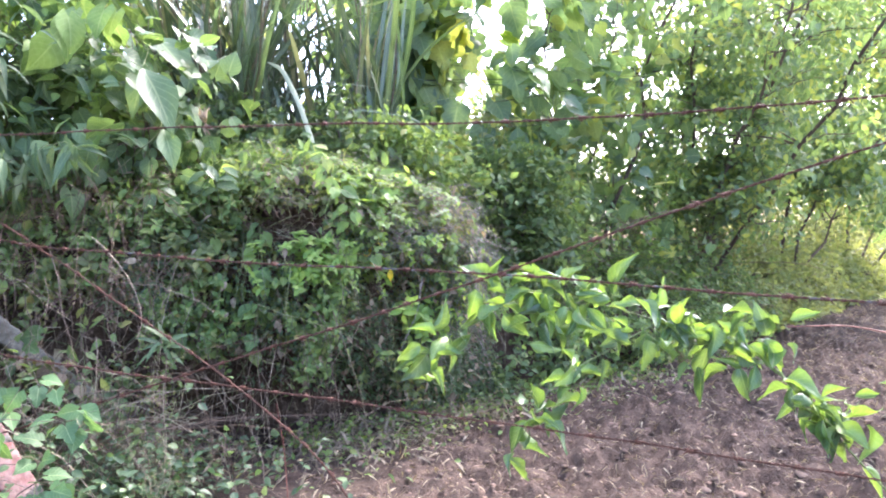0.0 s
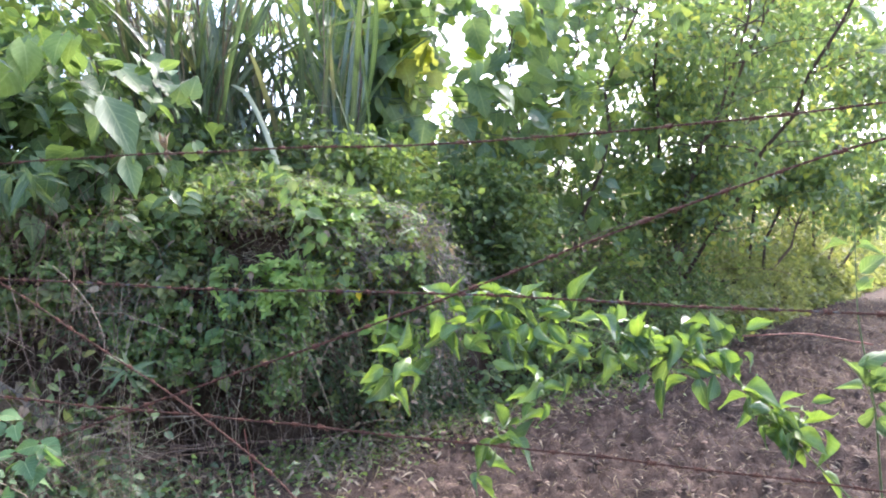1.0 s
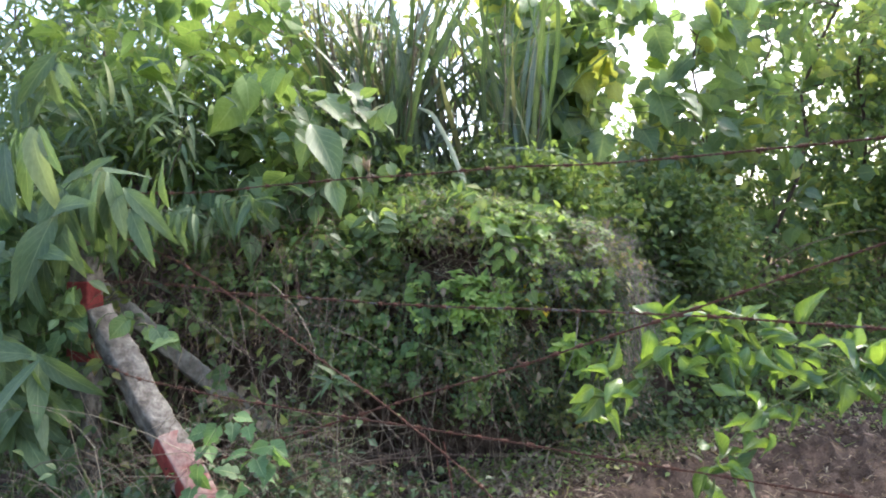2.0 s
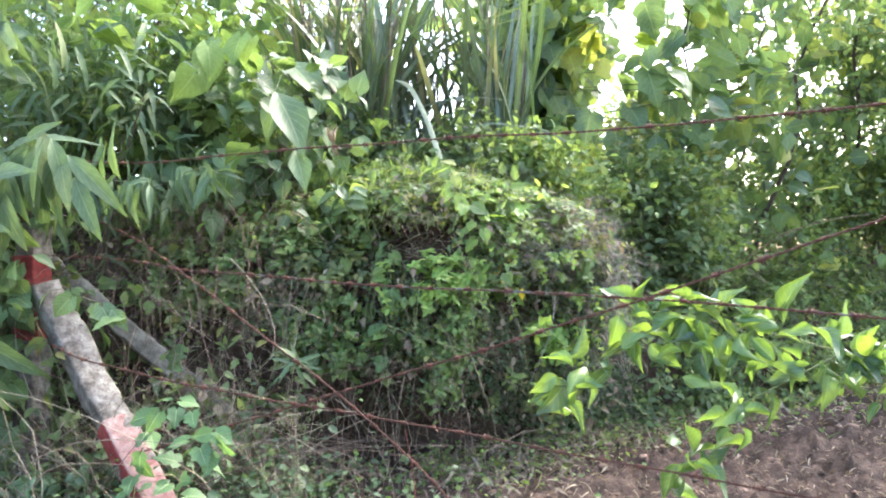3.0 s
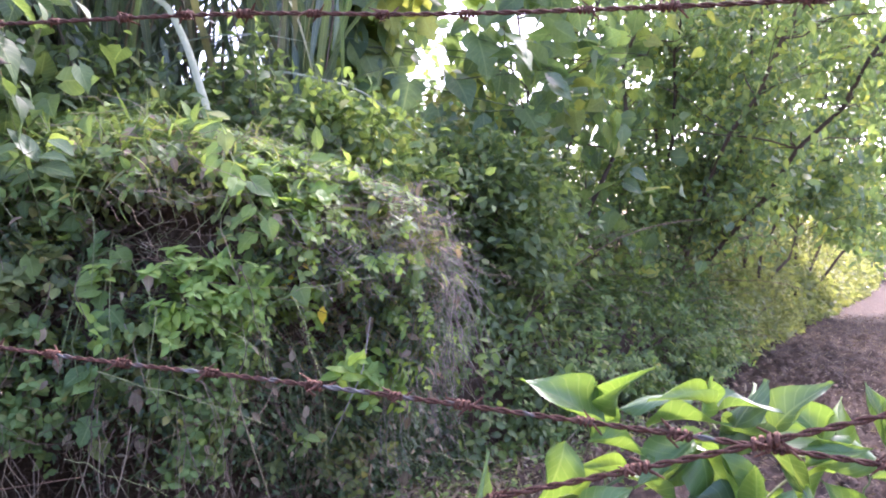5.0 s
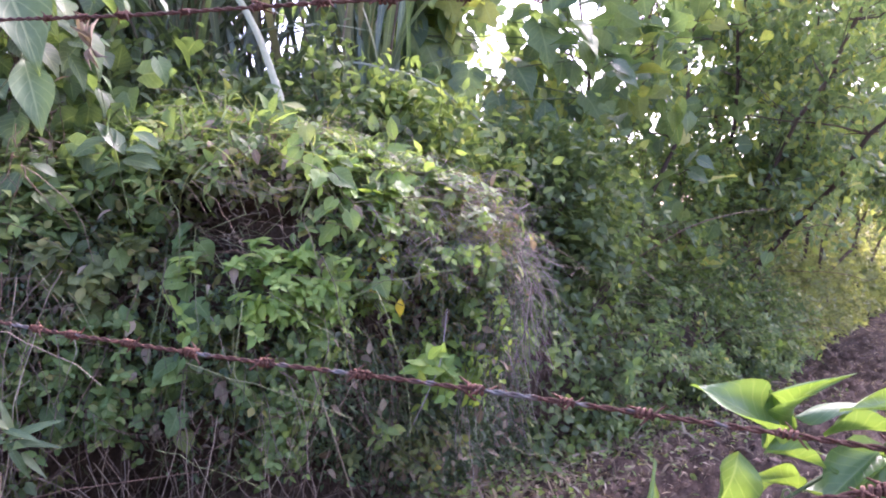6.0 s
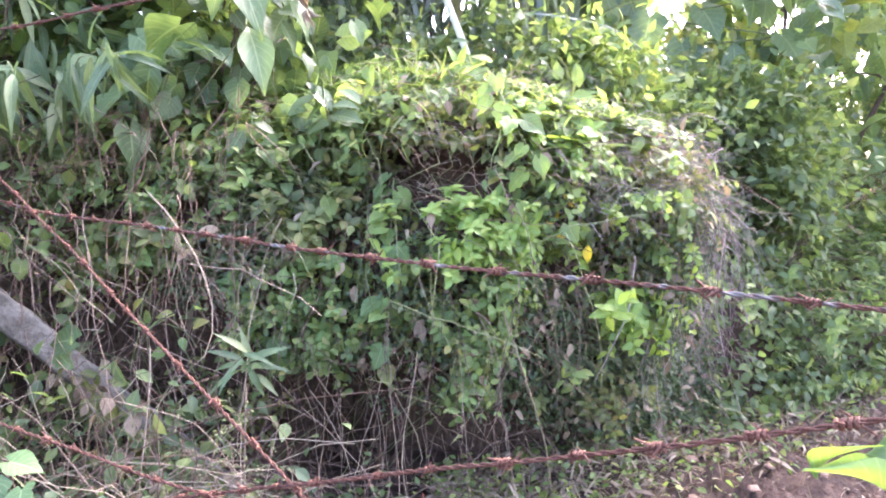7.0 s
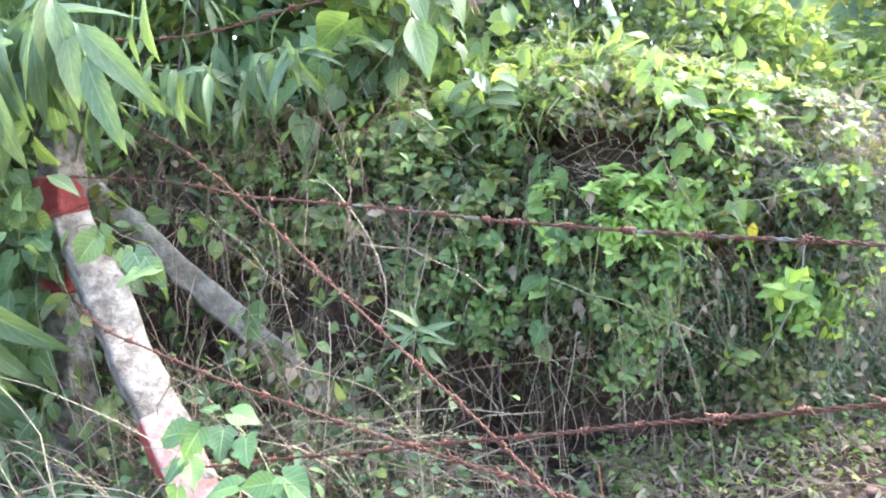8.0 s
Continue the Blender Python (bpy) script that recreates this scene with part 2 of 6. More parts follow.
WIRE_RUST = rust_material("rusty_wire", 0.4, 1.0)
BARB_RUST = rust_material("rusty_barb", 0.4, 1.3)
BARE_WIRE = rust_material("half_bare_wire", 0.05, 1.0)


# ---- mesh tools ----
def quick_mesh(name, verts, tris, uvs=None, material=None, smooth=True):
    """A mesh from arrays: verts (n, 3), tris (m, 3), uvs one a vertex (n, 2)."""
    me = bpy.data.meshes.new(name)
    verts, tris = np.asarray(verts, np.float32), np.asarray(tris, np.int32)
    me.vertices.add(len(verts))
    me.vertices.foreach_set("co", verts.ravel())
    me.loops.add(tris.size)
    me.loops.foreach_set("vertex_index", tris.ravel())
    me.polygons.add(len(tris))
    me.polygons.foreach_set("loop_start", np.arange(len(tris), dtype=np.int32) * 3)
    if uvs is not None:
        layer = me.uv_layers.new(name="UVMap")
        layer.data.foreach_set("uv", np.asarray(uvs, np.float32)[tris.ravel()].ravel())
    me.update(calc_edges=True)
    me.validate()
    if smooth:
        me.polygons.foreach_set("use_smooth", np.ones(len(tris), bool))
    if material:
        me.materials.append(material)
    return me


def part_of(parent, name, mesh, m=None, label=""):
    ob = new(name, mesh)
    ob.parent = parent
    if m is not None:
        ob.matrix_basis = m
    return tagged(ob, label) if label else ob


def empty(name, at, label, category, group="", kind=""):
    ob = new(name)
    ob.empty_display_size = 0.1
    ob.location = at
    return tagged(ob, label, category, group, kind)


def strip_quads(rows, cols):
    r, c = np.meshgrid(np.arange(rows - 1), np.arange(cols - 1), indexing="ij")
    a = (r * cols + c).ravel()
    q = np.stack([a, a + 1, a + cols + 1, a + cols], 1)
    return np.concatenate([q[:, [0, 1, 2]], q[:, [0, 2, 3]]])


def leaf_shape(half, cols=3, fold=0.25, droop=0.25, wave=0.0, notch=0.0):
    """A leaf one long, its stalk end at the origin, tip towards +y, face towards +z. half: half widths at even steps."""
    rows = len(half)
    y = np.linspace(0, 1, rows)
    u = np.linspace(-1, 1, cols)
    V, UV = [], []
    for i in range(rows):
        for j in range(cols):
            x = half[i] * u[j]
            yy = y[i] - notch * abs(u[j]) * (1 - y[i]) ** 3
            z = fold * abs(x) - droop * y[i] ** 2 + wave * math.sin(9 * y[i] + 2.2 * u[j]) * abs(u[j])
            V.append((x, yy, z))
            UV.append((0.5 + 0.5 * u[j], y[i]))
    return np.array(V), strip_quads(rows, cols), np.array(UV)


def curled_leaf(half, cols, curl, droop, wave, lean=0.0, twist=0.0):
    """A leaf whose blade is rolled across its width, with a wavy edge; sizes as in leaf_shape."""
    rows = len(half)
    V, UV = [], []
    for i, y in enumerate(np.linspace(0, 1, rows)):
        for u in np.linspace(-1, 1, cols):
            a = curl * u
            x = half[i] * math.sin(a) / abs(curl)* (1 if curl > 0 else -1)
            z = half[i] * (1 - math.cos(a)) / curl + 0.12 * half[i] * abs(u) + wave * u * u * math.sin(10 * y + 2.6 * u)
            t = twist * y
            x, z = x * math.cos(t) - z * math.sin(t), x * math.sin(t) + z * math.cos(t)
            V.append((x + lean * y * y, y - 0.12 * abs(droop) * y * y, z - droop * y ** 2 + 0.02 * math.sin(5 * y)))
            UV.append((0.5 + 0.5 * u, y))
    return np.array(V), strip_quads(rows, cols), np.array(UV)


OVATE = leaf_shape((0.02, 0.27, 0.3, 0.19, 0.01), 3, 0.3, 0.2)
SMALL = leaf_shape((0.03, 0.26, 0.02), 3, 0.35, 0.15)
HEART = leaf_shape((0.12, 0.42, 0.44, 0.3, 0.14, 0.01), 5, 0.22, 0.22, 0.02, 0.22)
HEART_FINE = leaf_shape((0.13, 0.3, 0.4, 0.435, 0.42, 0.37, 0.29, 0.2, 0.11, 0.045, 0.004), 7, 0.2, 0.24, 0.025, 0.24)
TALL_FINE = leaf_shape((0.02, 0.12, 0.2, 0.25, 0.26, 0.24, 0.19, 0.12, 0.055, 0.004), 5, 0.3, 0.3, 0.015)
LANCE = leaf_shape((0.02, 0.075, 0.09, 0.08, 0.055, 0.005), 3, 0.35, 0.5)
BLADE = leaf_shape((0.012, 0.02, 0.022, 0.02, 0.014, 0.002), 3, 0.6, 0.45)
LOBED = leaf_shape((0.1, 0.34, 0.46, 0.44, 0.36, 0.44, 0.46, 0.32, 0.2, 0.23, 0.17, 0.08, 0.01), 5, 0.18, 0.25, 0.03, 0.2)
NARROW = leaf_shape((0.015, 0.085, 0.1, 0.085, 0.045, 0.004), 3, 0.35, 0.35)
TALL_LEAF = leaf_shape((0.02, 0.2, 0.26, 0.24, 0.14, 0.01), 3, 0.25, 0.3)


def frames_for(D, N):
    """Rotations whose y runs along D and whose z is as near N as may be."""
    D = D / np.linalg.norm(D, axis=1, keepdims=True)
    X = np.cross(D, N)
    X /= np.linalg.norm(X, axis=1, keepdims=True) + 1e-9
    Z = np.cross(X, D)
    return np.stack([X, D, Z], 2)


def leaf_cloud(name, shape, P, D, N, size, material):
    """Many leaves in one mesh: places P, tip ways D, face ways N, lengths size."""
    V, F, UV = shape
    R = frames_for(D, N)
    W = np.einsum("nij,vj->nvi", R, V) * np.asarray(size)[:, None, None] + P[:, None, :]
    T = F[None] + (np.arange(len(P)) * len(V))[:, None, None]
    return quick_mesh(name, W.reshape(-1, 3), T.reshape(-1, 3), np.tile(UV, (len(P), 1)), material)


def leaf_matrix(at, way, face, size):
    R = frames_for(np.array([way], float), np.array([face], float))[0]
    return Matrix.Translation(at) @ Matrix([[float(v) for v in row] for row in R]).to_4x4() @ Matrix.Scale(size, 4)


def tubes(name, lines, radii, material, sides=5):
    """Stems in one mesh: each line an (n, 3) array, each radius a pair from start to end."""
    V, F, base = [], [], 0
    ang = np.linspace(0, 2 * math.pi, sides, endpoint=False)
    for line, (r0, r1) in zip(lines, radii):
        line = np.asarray(line, float)
        n = len(line)
        way = np.gradient(line, axis=0)
        way /= np.linalg.norm(way, axis=1, keepdims=True) + 1e-9
        ref = np.where(np.abs(way[:, 2:3]) > 0.9, np.array([[1.0, 0, 0]]), np.array([[0, 0, 1.0]]))
        a = np.cross(way, ref)
        a /= np.linalg.norm(a, axis=1, keepdims=True) + 1e-9
        b = np.cross(way, a)
        r = np.linspace(r0, r1, n)[:, None, None]
        ring = line[:, None, :] + r * (a[:, None, :] * np.cos(ang)[None, :, None] + b[:, None, :] * np.sin(ang)[None, :, None])
        V.append(ring.reshape(-1, 3))
        i, j = np.meshgrid(np.arange(n - 1), np.arange(sides), indexing="ij")
        p = (base + i * sides + j).ravel()
        q = (base + i * sides + (j + 1) % sides).ravel()
        F.append(np.concatenate([np.stack([p, q, q + sides], 1), np.stack([p, q + sides, p + sides], 1)]))
        base += n * sides
    V = np.concatenate(V)
    return quick_mesh(name, V, np.concatenate(F), np.zeros((len(V), 2)), material)


def arc(a, b, sag=0.0, wob=0.0, n=8, rng=np.random):
    """A bowed line from a to b; sag lifts (or drops) its middle, wob makes it crooked."""
    a, b = np.asarray(a, float), np.asarray(b, float)
    t = np.linspace(0, 1, n)[:, None]
    line = a + (b - a) * t
    line[:, 2] += (4 * sag * t * (1 - t))[:, 0]
    line[1:-1] += rng.normal(0, 1, (n - 2, 3)) * wob
    return line


def wobble(x, y, z, scale):
    return noise.noise(Vector((x * scale, y * scale, z * scale)))


# ---- the lie of the land: a bank and hedge that turn away to the far right ----
FOOT = np.array([(-7.5, 3.5), (-5.0, 3.6), (-3.2, 3.72), (-2.0, 3.88), (-1.3, 4.0), (-0.85, 4.22), (-0.44, 4.66), (-0.05, 5.1), (0.35, 5.48), (0.8, 5.9), (1.35, 6.4),
                 (2.43, 7.5), (3.75, 9.1), (5.4, 11.1), (8.4, 14.6), (13.0, 20.0), (21.0, 30.0)])


def smooth_line(points, step=0.05, passes=60):
    seg = np.linalg.norm(np.diff(points, axis=0), axis=1)
    at = np.concatenate([[0], np.cumsum(seg)])
    s = np.arange(0, at[-1], step)
    line = np.stack([np.interp(s, at, points[:, k]) for k in range(points.shape[1])], 1)
    for _ in range(passes):
        line[1:-1] = 0.5 * line[1:-1] + 0.25 * (line[:-2] + line[2:])
    return s, line


FOOT_S, FOOT_LINE = smooth_line(FOOT)
FOOT_WAY = np.gradient(FOOT_LINE, axis=0)
FOOT_WAY /= np.linalg.norm(FOOT_WAY, axis=1, keepdims=True)
FOOT_IN = np.stack([-FOOT_WAY[:, 1], FOOT_WAY[:, 0]], 1)      # away from the field


def run_at_x(x):
    return float(np.interp(x, FOOT_LINE[:, 0], FOOT_S))


def ease(a, b, x):
    t = np.clip((x - a) / (b - a), 0, 1)
    return t * t * (3 - 2 * t)


def bank_face(s, v):
    """Places on the bank's face: s metres along its foot, v from 0 at the foot over 1 at the crest to 1.4 behind it."""
    s, v = np.broadcast_arrays(np.asarray(s, float), np.asarray(v, float))
    x, y = (np.interp(s, FOOT_S, FOOT_LINE[:, k]) for k in (0, 1))
    ix, iy = (np.interp(s, FOOT_S, FOOT_IN[:, k]) for k in (0, 1))
    bulge, hedge = ease(-1.35, -0.85, x), ease(-0.2, 0.26, x)
    vs = (0.0, 0.2, 0.4, 0.55, 0.7, 0.85, 1.0, 1.4)
    steep = np.interp(v, vs, (0.1, 0.04, 0.0, 0.05, 0.25, 0.6, 1.1, 2.4))
    over = np.interp(v, vs, (0.0, -0.08, -0.22, -0.3, -0.25, 0.02, 0.45, 1.7)) * (1 + 0.6 * ease(-0.7, -0.1, x) * (v < 0.9))
    slope = np.interp(v, vs, (0.0, 0.03, 0.1, 0.32, 0.6, 0.95, 1.4, 2.1))
    depth = (steep * (1 - bulge) + over * bulge) * (1 - hedge) + slope * hedge
    z = np.interp(v, vs, (0.0, 0.38, 0.85, 1.2, 1.44, 1.58, 1.68, 1.9))
    low = 1 - 0.06 * ease(-0.7, 0.0, x) - 0.39 * ease(0.3, 1.2, x)
    under = np.exp(-((x + 1.05) / 0.55) ** 2) * np.clip(1 - z / 0.6, 0, 1) * 0.6
    hollow = 0.65 * np.exp(-((x + 1.0) / 0.17) ** 2 - ((z - 1.28) / 0.11) ** 2) + 0.25 * np.exp(-((x + 0.55) / 0.12) ** 2 - ((z - 1.0) / 0.17) ** 2)
    depth = depth + under + hollow
    return np.stack([x + ix * depth, y + iy * depth, z * low], -1)


def face_run(x, v):
    """How far along the foot the bank's face stands at x, at height v."""
    run = np.array([run_at_x(q) for q in np.atleast_1d(x)])
    for _ in range(14):
        run = run + 0.7 * (x - bank_face(run, v)[..., 0])
    return run


def bank_normal(s, v):
    a = bank_face(s + 0.05, v) - bank_face(s - 0.05, v)
    b = bank_face(s, v + 0.03) - bank_face(s, v - 0.03)
    n = np.cross(a, b)
    return n / (np.linalg.norm(n, axis=-1, keepdims=True) + 1e-9)


def field_height(x, y):
    """The lie of the tilled soil: lumps, hollows and crumbs."""
    if not (-5 < x < 12 and 1.8 < y < 20):
        return 0.0
    tilled = min(max((x + 0.5 + (y - 3.0) * 0.1) / 0.8, 0.15), 1.0)
    big, mid, fine = wobble(x, y, 0, 1.7), wobble(x, y, 3.1, 5.5), wobble(x, y, 7.7, 13.0)
    lump = noise.voronoi(Vector((x * 11 + 0.9 * mid, y * 11 + 0.9 * fine, 0.3)))[0]
    crumb = noise.voronoi(Vector((x * 27 + 0.8 * fine, y * 27 + 0.8 * mid, 1.3)))[0]
    return 1.12 * tilled * (0.075 * max(0.4 - lump[0], 0.0) * (1.2 + big) + 0.06 * min(lump[1] - lump[0], 0.4) + 0.035 * big + 0.06 * max(mid, -0.35)
                     + 0.045 * abs(fine) + 0.045 * (0.4 - crumb[0]) + 0.02 * wobble(x, y, 2.2, 26.0))


def build_ground():
    dense = np.concatenate([np.arange(-4.0, -0.6, 0.1), np.arange(-0.6, 4.5, 0.031), np.arange(4.5, 7.0, 0.075)])
    out = np.array([7.6, 8.5, 10, 12, 15, 20, 28, 40, 60, 100, 180, 350, 700])
    xs = np.concatenate([-out[::-1] + 2.6, dense, out])
    ys = np.concatenate([-np.array([2, 3, 5, 8, 14, 25, 50, 100, 250, 600.0])[::-1], np.arange(-1.5, 2.2, 0.25), np.arange(2.2, 3.0, 0.05), np.arange(3.0, 8.0, 0.031), np.arange(8.0, 13.0, 0.075), out + 6.0])
    V = np.zeros((len(ys), len(xs), 3))
    for j, y in enumerate(ys):
        for i, x in enumerate(xs):
            h = field_height(x, y)
            V[j, i] = (x, y, h)
    ob = new("ground", quick_mesh("ground", V.reshape(-1, 3), strip_quads(len(ys), len(xs)), None, SOIL))
    return tagged(ob, "bare tilled brown soil, cloddy and dry", "ground", kind="structure")


def build_bank():
    s = np.arange(0.2, FOOT_S[-1] - 0.2, 0.09)
    v = np.linspace(0, 1.4, 30)
    S, W = np.meshgrid(s, v, indexing="ij")
    P = bank_face(S, W) - bank_normal(S, W) * 0.1
    flat = P.reshape(-1, 3)
    N = bank_normal(S, W).reshape(-1, 3)
    lump = np.array([0.09 * wobble(*p, 2.3) + 0.05 * wobble(*p, 6.0) + 0.025 * wobble(*p, 15.0) for p in flat])
    flat = flat + N * lump[:, None]
    flat[::30, 2] -= 0.15
    ob = new("earth_bank", quick_mesh("earth_bank", flat, strip_quads(len(s), 30), None, BANK_SOIL))
    return tagged(ob, "dark earth bank overgrown with creepers and dry stems", "bank", kind="structure")


build_ground()
build_bank()


# ---- clods and litter on the field ----
def clod_mesh(name, rng, n, area, sizes, material, level=1, rough=0.26):
    """Broken lumps of earth in one mesh, each knocked out of round in its own way."""
    bm = bmesh.new()
    bmesh.ops.create_icosphere(bm, subdivisions=level, radius=1.0)
    V = np.array([v.co[:] for v in bm.verts])
    F = np.array([[v.index for v in f.verts] for f in bm.faces])
    bm.free()
    x, y = area(rng, n)
    size = rng.uniform(*sizes, n) * rng.uniform(0.4, 1.0, n) ** 1.5
    squash = rng.uniform(0.5, 1.1, (n, 3)) * np.array([1.15, 1.15, 0.5])
    dent = rng.normal(0, 1, (n, 7, 3))
    dent /= np.linalg.norm(dent, axis=2, keepdims=True)
    deep = rng.uniform(0.35, 0.95, (n, 7))
    reach = np.einsum("vj,nkj->nvk", V, dent)
    cut = np.min(np.where(reach > 0.05, deep[:, None, :] / np.maximum(reach, 0.05), 9.0), axis=2)
    jag = np.minimum(1.0, cut)[..., None] * (1 + rng.normal(0, rough, (n, len(V), 1)))
    turn = rng.uniform(0, 6.28, n)
    L = V[None] * jag * squash[:, None, :] * size[:, None, None]
    c, si = np.cos(turn)[:, None], np.sin(turn)[:, None]
    lie = np.array([field_height(p, q) for p, q in zip(x, y)])
    W = np.stack([L[..., 0] * c - L[..., 1] * si + x[:, None], L[..., 0] * si + L[..., 1] * c + y[:, None], L[..., 2] + (lie + size * 0.05)[:, None]], -1)
    T = F[None] + (np.arange(n) * len(V))[:, None, None]
    return quick_mesh(name, W.reshape(-1, 3), T.reshape(-1, 3), None, material, False)


def field_area(rng, n):
    """Places on the field, thicker near the fence."""
    X, Y = [], []
    while len(X) < n:
        y = 2.4 + 12 * rng.random() ** 1.7 - abs(rng.normal(0, 0.22))
        x = rng.uniform(-0.6, 11) - abs(rng.normal(0, 0.25))
        foot = np.interp(x, FOOT_LINE[:, 0], FOOT_LINE[:, 1])
        if y < foot - 0.15 and x < 2.0 + 0.9 * y:
            X.append(x), Y.append(y)
    return np.array(X), np.array(Y)


rng = np.random.default_rng(3)
tagged(new("soil_clods", clod_mesh("soil_clods", rng, 4200, field_area, (0.014, 0.046), CLOD, 2, 0.1)), "dry brown clods of tilled earth on the field", "soil", kind="stuff")
tagged(new("soil_crumbs", clod_mesh("soil_crumbs", rng, 20000, field_area, (0.006, 0.024), CLOD)), "small crumbs of dry brown earth between the clods", "soil", kind="stuff")


def litter(name, n, area, material, length, z=0.03, seed=5):
    r = np.random.default_rng(seed)
    x, y = area(r, n)
    P = np.stack([x, y, r.uniform(z, z + 0.05, n)], 1)
    D = np.stack([r.normal(0, 1, n), r.normal(0, 1, n), r.normal(0, 0.25, n)], 1)
    N = np.stack([r.normal(0, 0.5, n), r.normal(0, 0.5, n), np.ones(n)], 1)
    return new(name, leaf_cloud(name, LANCE, P, D, N, r.uniform(*length, n), material))


tagged(litter("straw_litter", 15000, field_area, DRY_LEAF, (0.012, 0.06), 0.03), "dry straw and leaf litter scattered on the soil", "litter", kind="stuff")


def strip_area(r, n):
    s = np.where(r.random(n) < 0.13, r.uniform(run_at_x(-3.5), run_at_x(-0.7), n), r.uniform(run_at_x(-0.9), run_at_x(2.6), n))
    d = -np.abs(r.normal(0, 0.35, n)) + 0.1
    x, y = np.interp(s, FOOT_S, FOOT_LINE[:, 0]), np.interp(s, FOOT_S, FOOT_LINE[:, 1])
    return x + np.interp(s, FOOT_S, FOOT_IN[:, 0]) * d, y + np.interp(s, FOOT_S, FOOT_IN[:, 1]) * d


def short_grass(name, n, area, material, length, seed):
    r = np.random.default_rng(seed)
    x, y = area(r, n)
    P = np.stack([x, y, np.full(n, 0.0)], 1)
    D = np.stack([r.normal(0, 0.6, n), r.normal(0, 0.6, n), r.uniform(0.4, 1.2, n)], 1)
    N = np.stack([r.normal(0, 1, n), r.normal(0, 1, n), r.uniform(0.1, 0.6, n)], 1)
    return new(name, leaf_cloud(name, BLADE, P, D, N, r.uniform(*length, n), material))


tagged(short_grass("dry_grass", 1100, strip_area, DRY_LEAF, (0.06, 0.2), 11), "short dry grass along the foot of the bank", "grass", kind="stuff")
tagged(short_grass("green_grass", 500, strip_area, SHRUB_LEAF, (0.05, 0.13), 12), "short green grass along the foot of the bank", "grass", kind="stuff")
tagged(litter("dry_leaf_litter", 2200, strip_area, DRY_LEAF, (0.05, 0.12), 0.02, 13), "dead leaves lying at the foot of the bank", "litter", kind="stuff")


tagged(litter("straw_cover", 3000, strip_area, PALE_STRAW, (0.03, 0.1), 0.015, 14), "pale straw and dead leaf bits covering the ground below the bank", "litter", kind="stuff")


def low_cover(n, seed, area, high, size, material):
    r = np.random.default_rng(seed)
    x, y = area(r, n)
    P = np.stack([x, y, np.abs(r.normal(0, high, n)) + 0.02], 1)
    D = r.normal(0, 0.7, (n, 3)) * np.array([1, 1, 0.4])
    N = r.normal(0, 0.5, (n, 3)) + np.array([0, 0, 1.0])
    return new("low_weeds", leaf_cloud("low_weeds", OVATE, P, D, N, r.uniform(*size, n), material))


def brace_area(r, n):
    return r.normal(-1.9, 0.5, n), np.clip(r.normal(3.25, 0.3, n), 2.4, 3.9)


# dark leaf cover added to stand in for shade on the ground
tagged(low_cover(5200, 18, brace_area, 0.16, (0.025, 0.06), GLOSSY_LEAF), "dark green weeds added to darken the ground under the braces", "weeds", kind="stuff")
tagged(low_cover(3600, 17, strip_area, 0.05, (0.02, 0.05), VINE_LEAF), "low green weeds along the foot of the bank", "weeds", kind="stuff")


# ---- barbed wire fence ----
CORNER, FAR_POST = (-2.55, 3.19), (2.62, 1.3)


def strung(depth, slant, points):
    """A wire from the corner post to the far post; each point is x and z, the wire stands at depth + slant * x."""
    line = []
    for x, z in points:
        line.append((*CORNER, z) if x < -2.5 else (*FAR_POST, z) if x > 2.6 else (x, depth + slant * x, z))
    return line


def barb_mesh():
    """Two turns of wire round the strands, with four cut points."""
    lines = []
    t = np.linspace(0, 7.2 * math.pi, 40)
    lines.append(np.stack([0.0043 * np.cos(t), np.linspace(-0.0105, 0.0105, 40), 0.0043 * np.sin(t)], 1))
    for k, (a, y) in enumerate(((0.5, -0.0105), (3.6, -0.007), (1.9, 0.007), (5.2, 0.0105))):
        way = np.array([math.cos(a), 0.9 * (-1) ** (k + (k > 1)), math.sin(a)])
        root = np.array([0.004 * math.cos(a + 1.2), y, 0.004 * math.sin(a + 1.2)])
        lines.append(np.stack([root, root + way * 0.006, root + way * 0.0115]))
    return tubes("barb", lines, [(0.0022, 0.0022)] + [(0.0019, 0.0008)] * 4, BARB_RUST, 5)


BARB = barb_mesh()


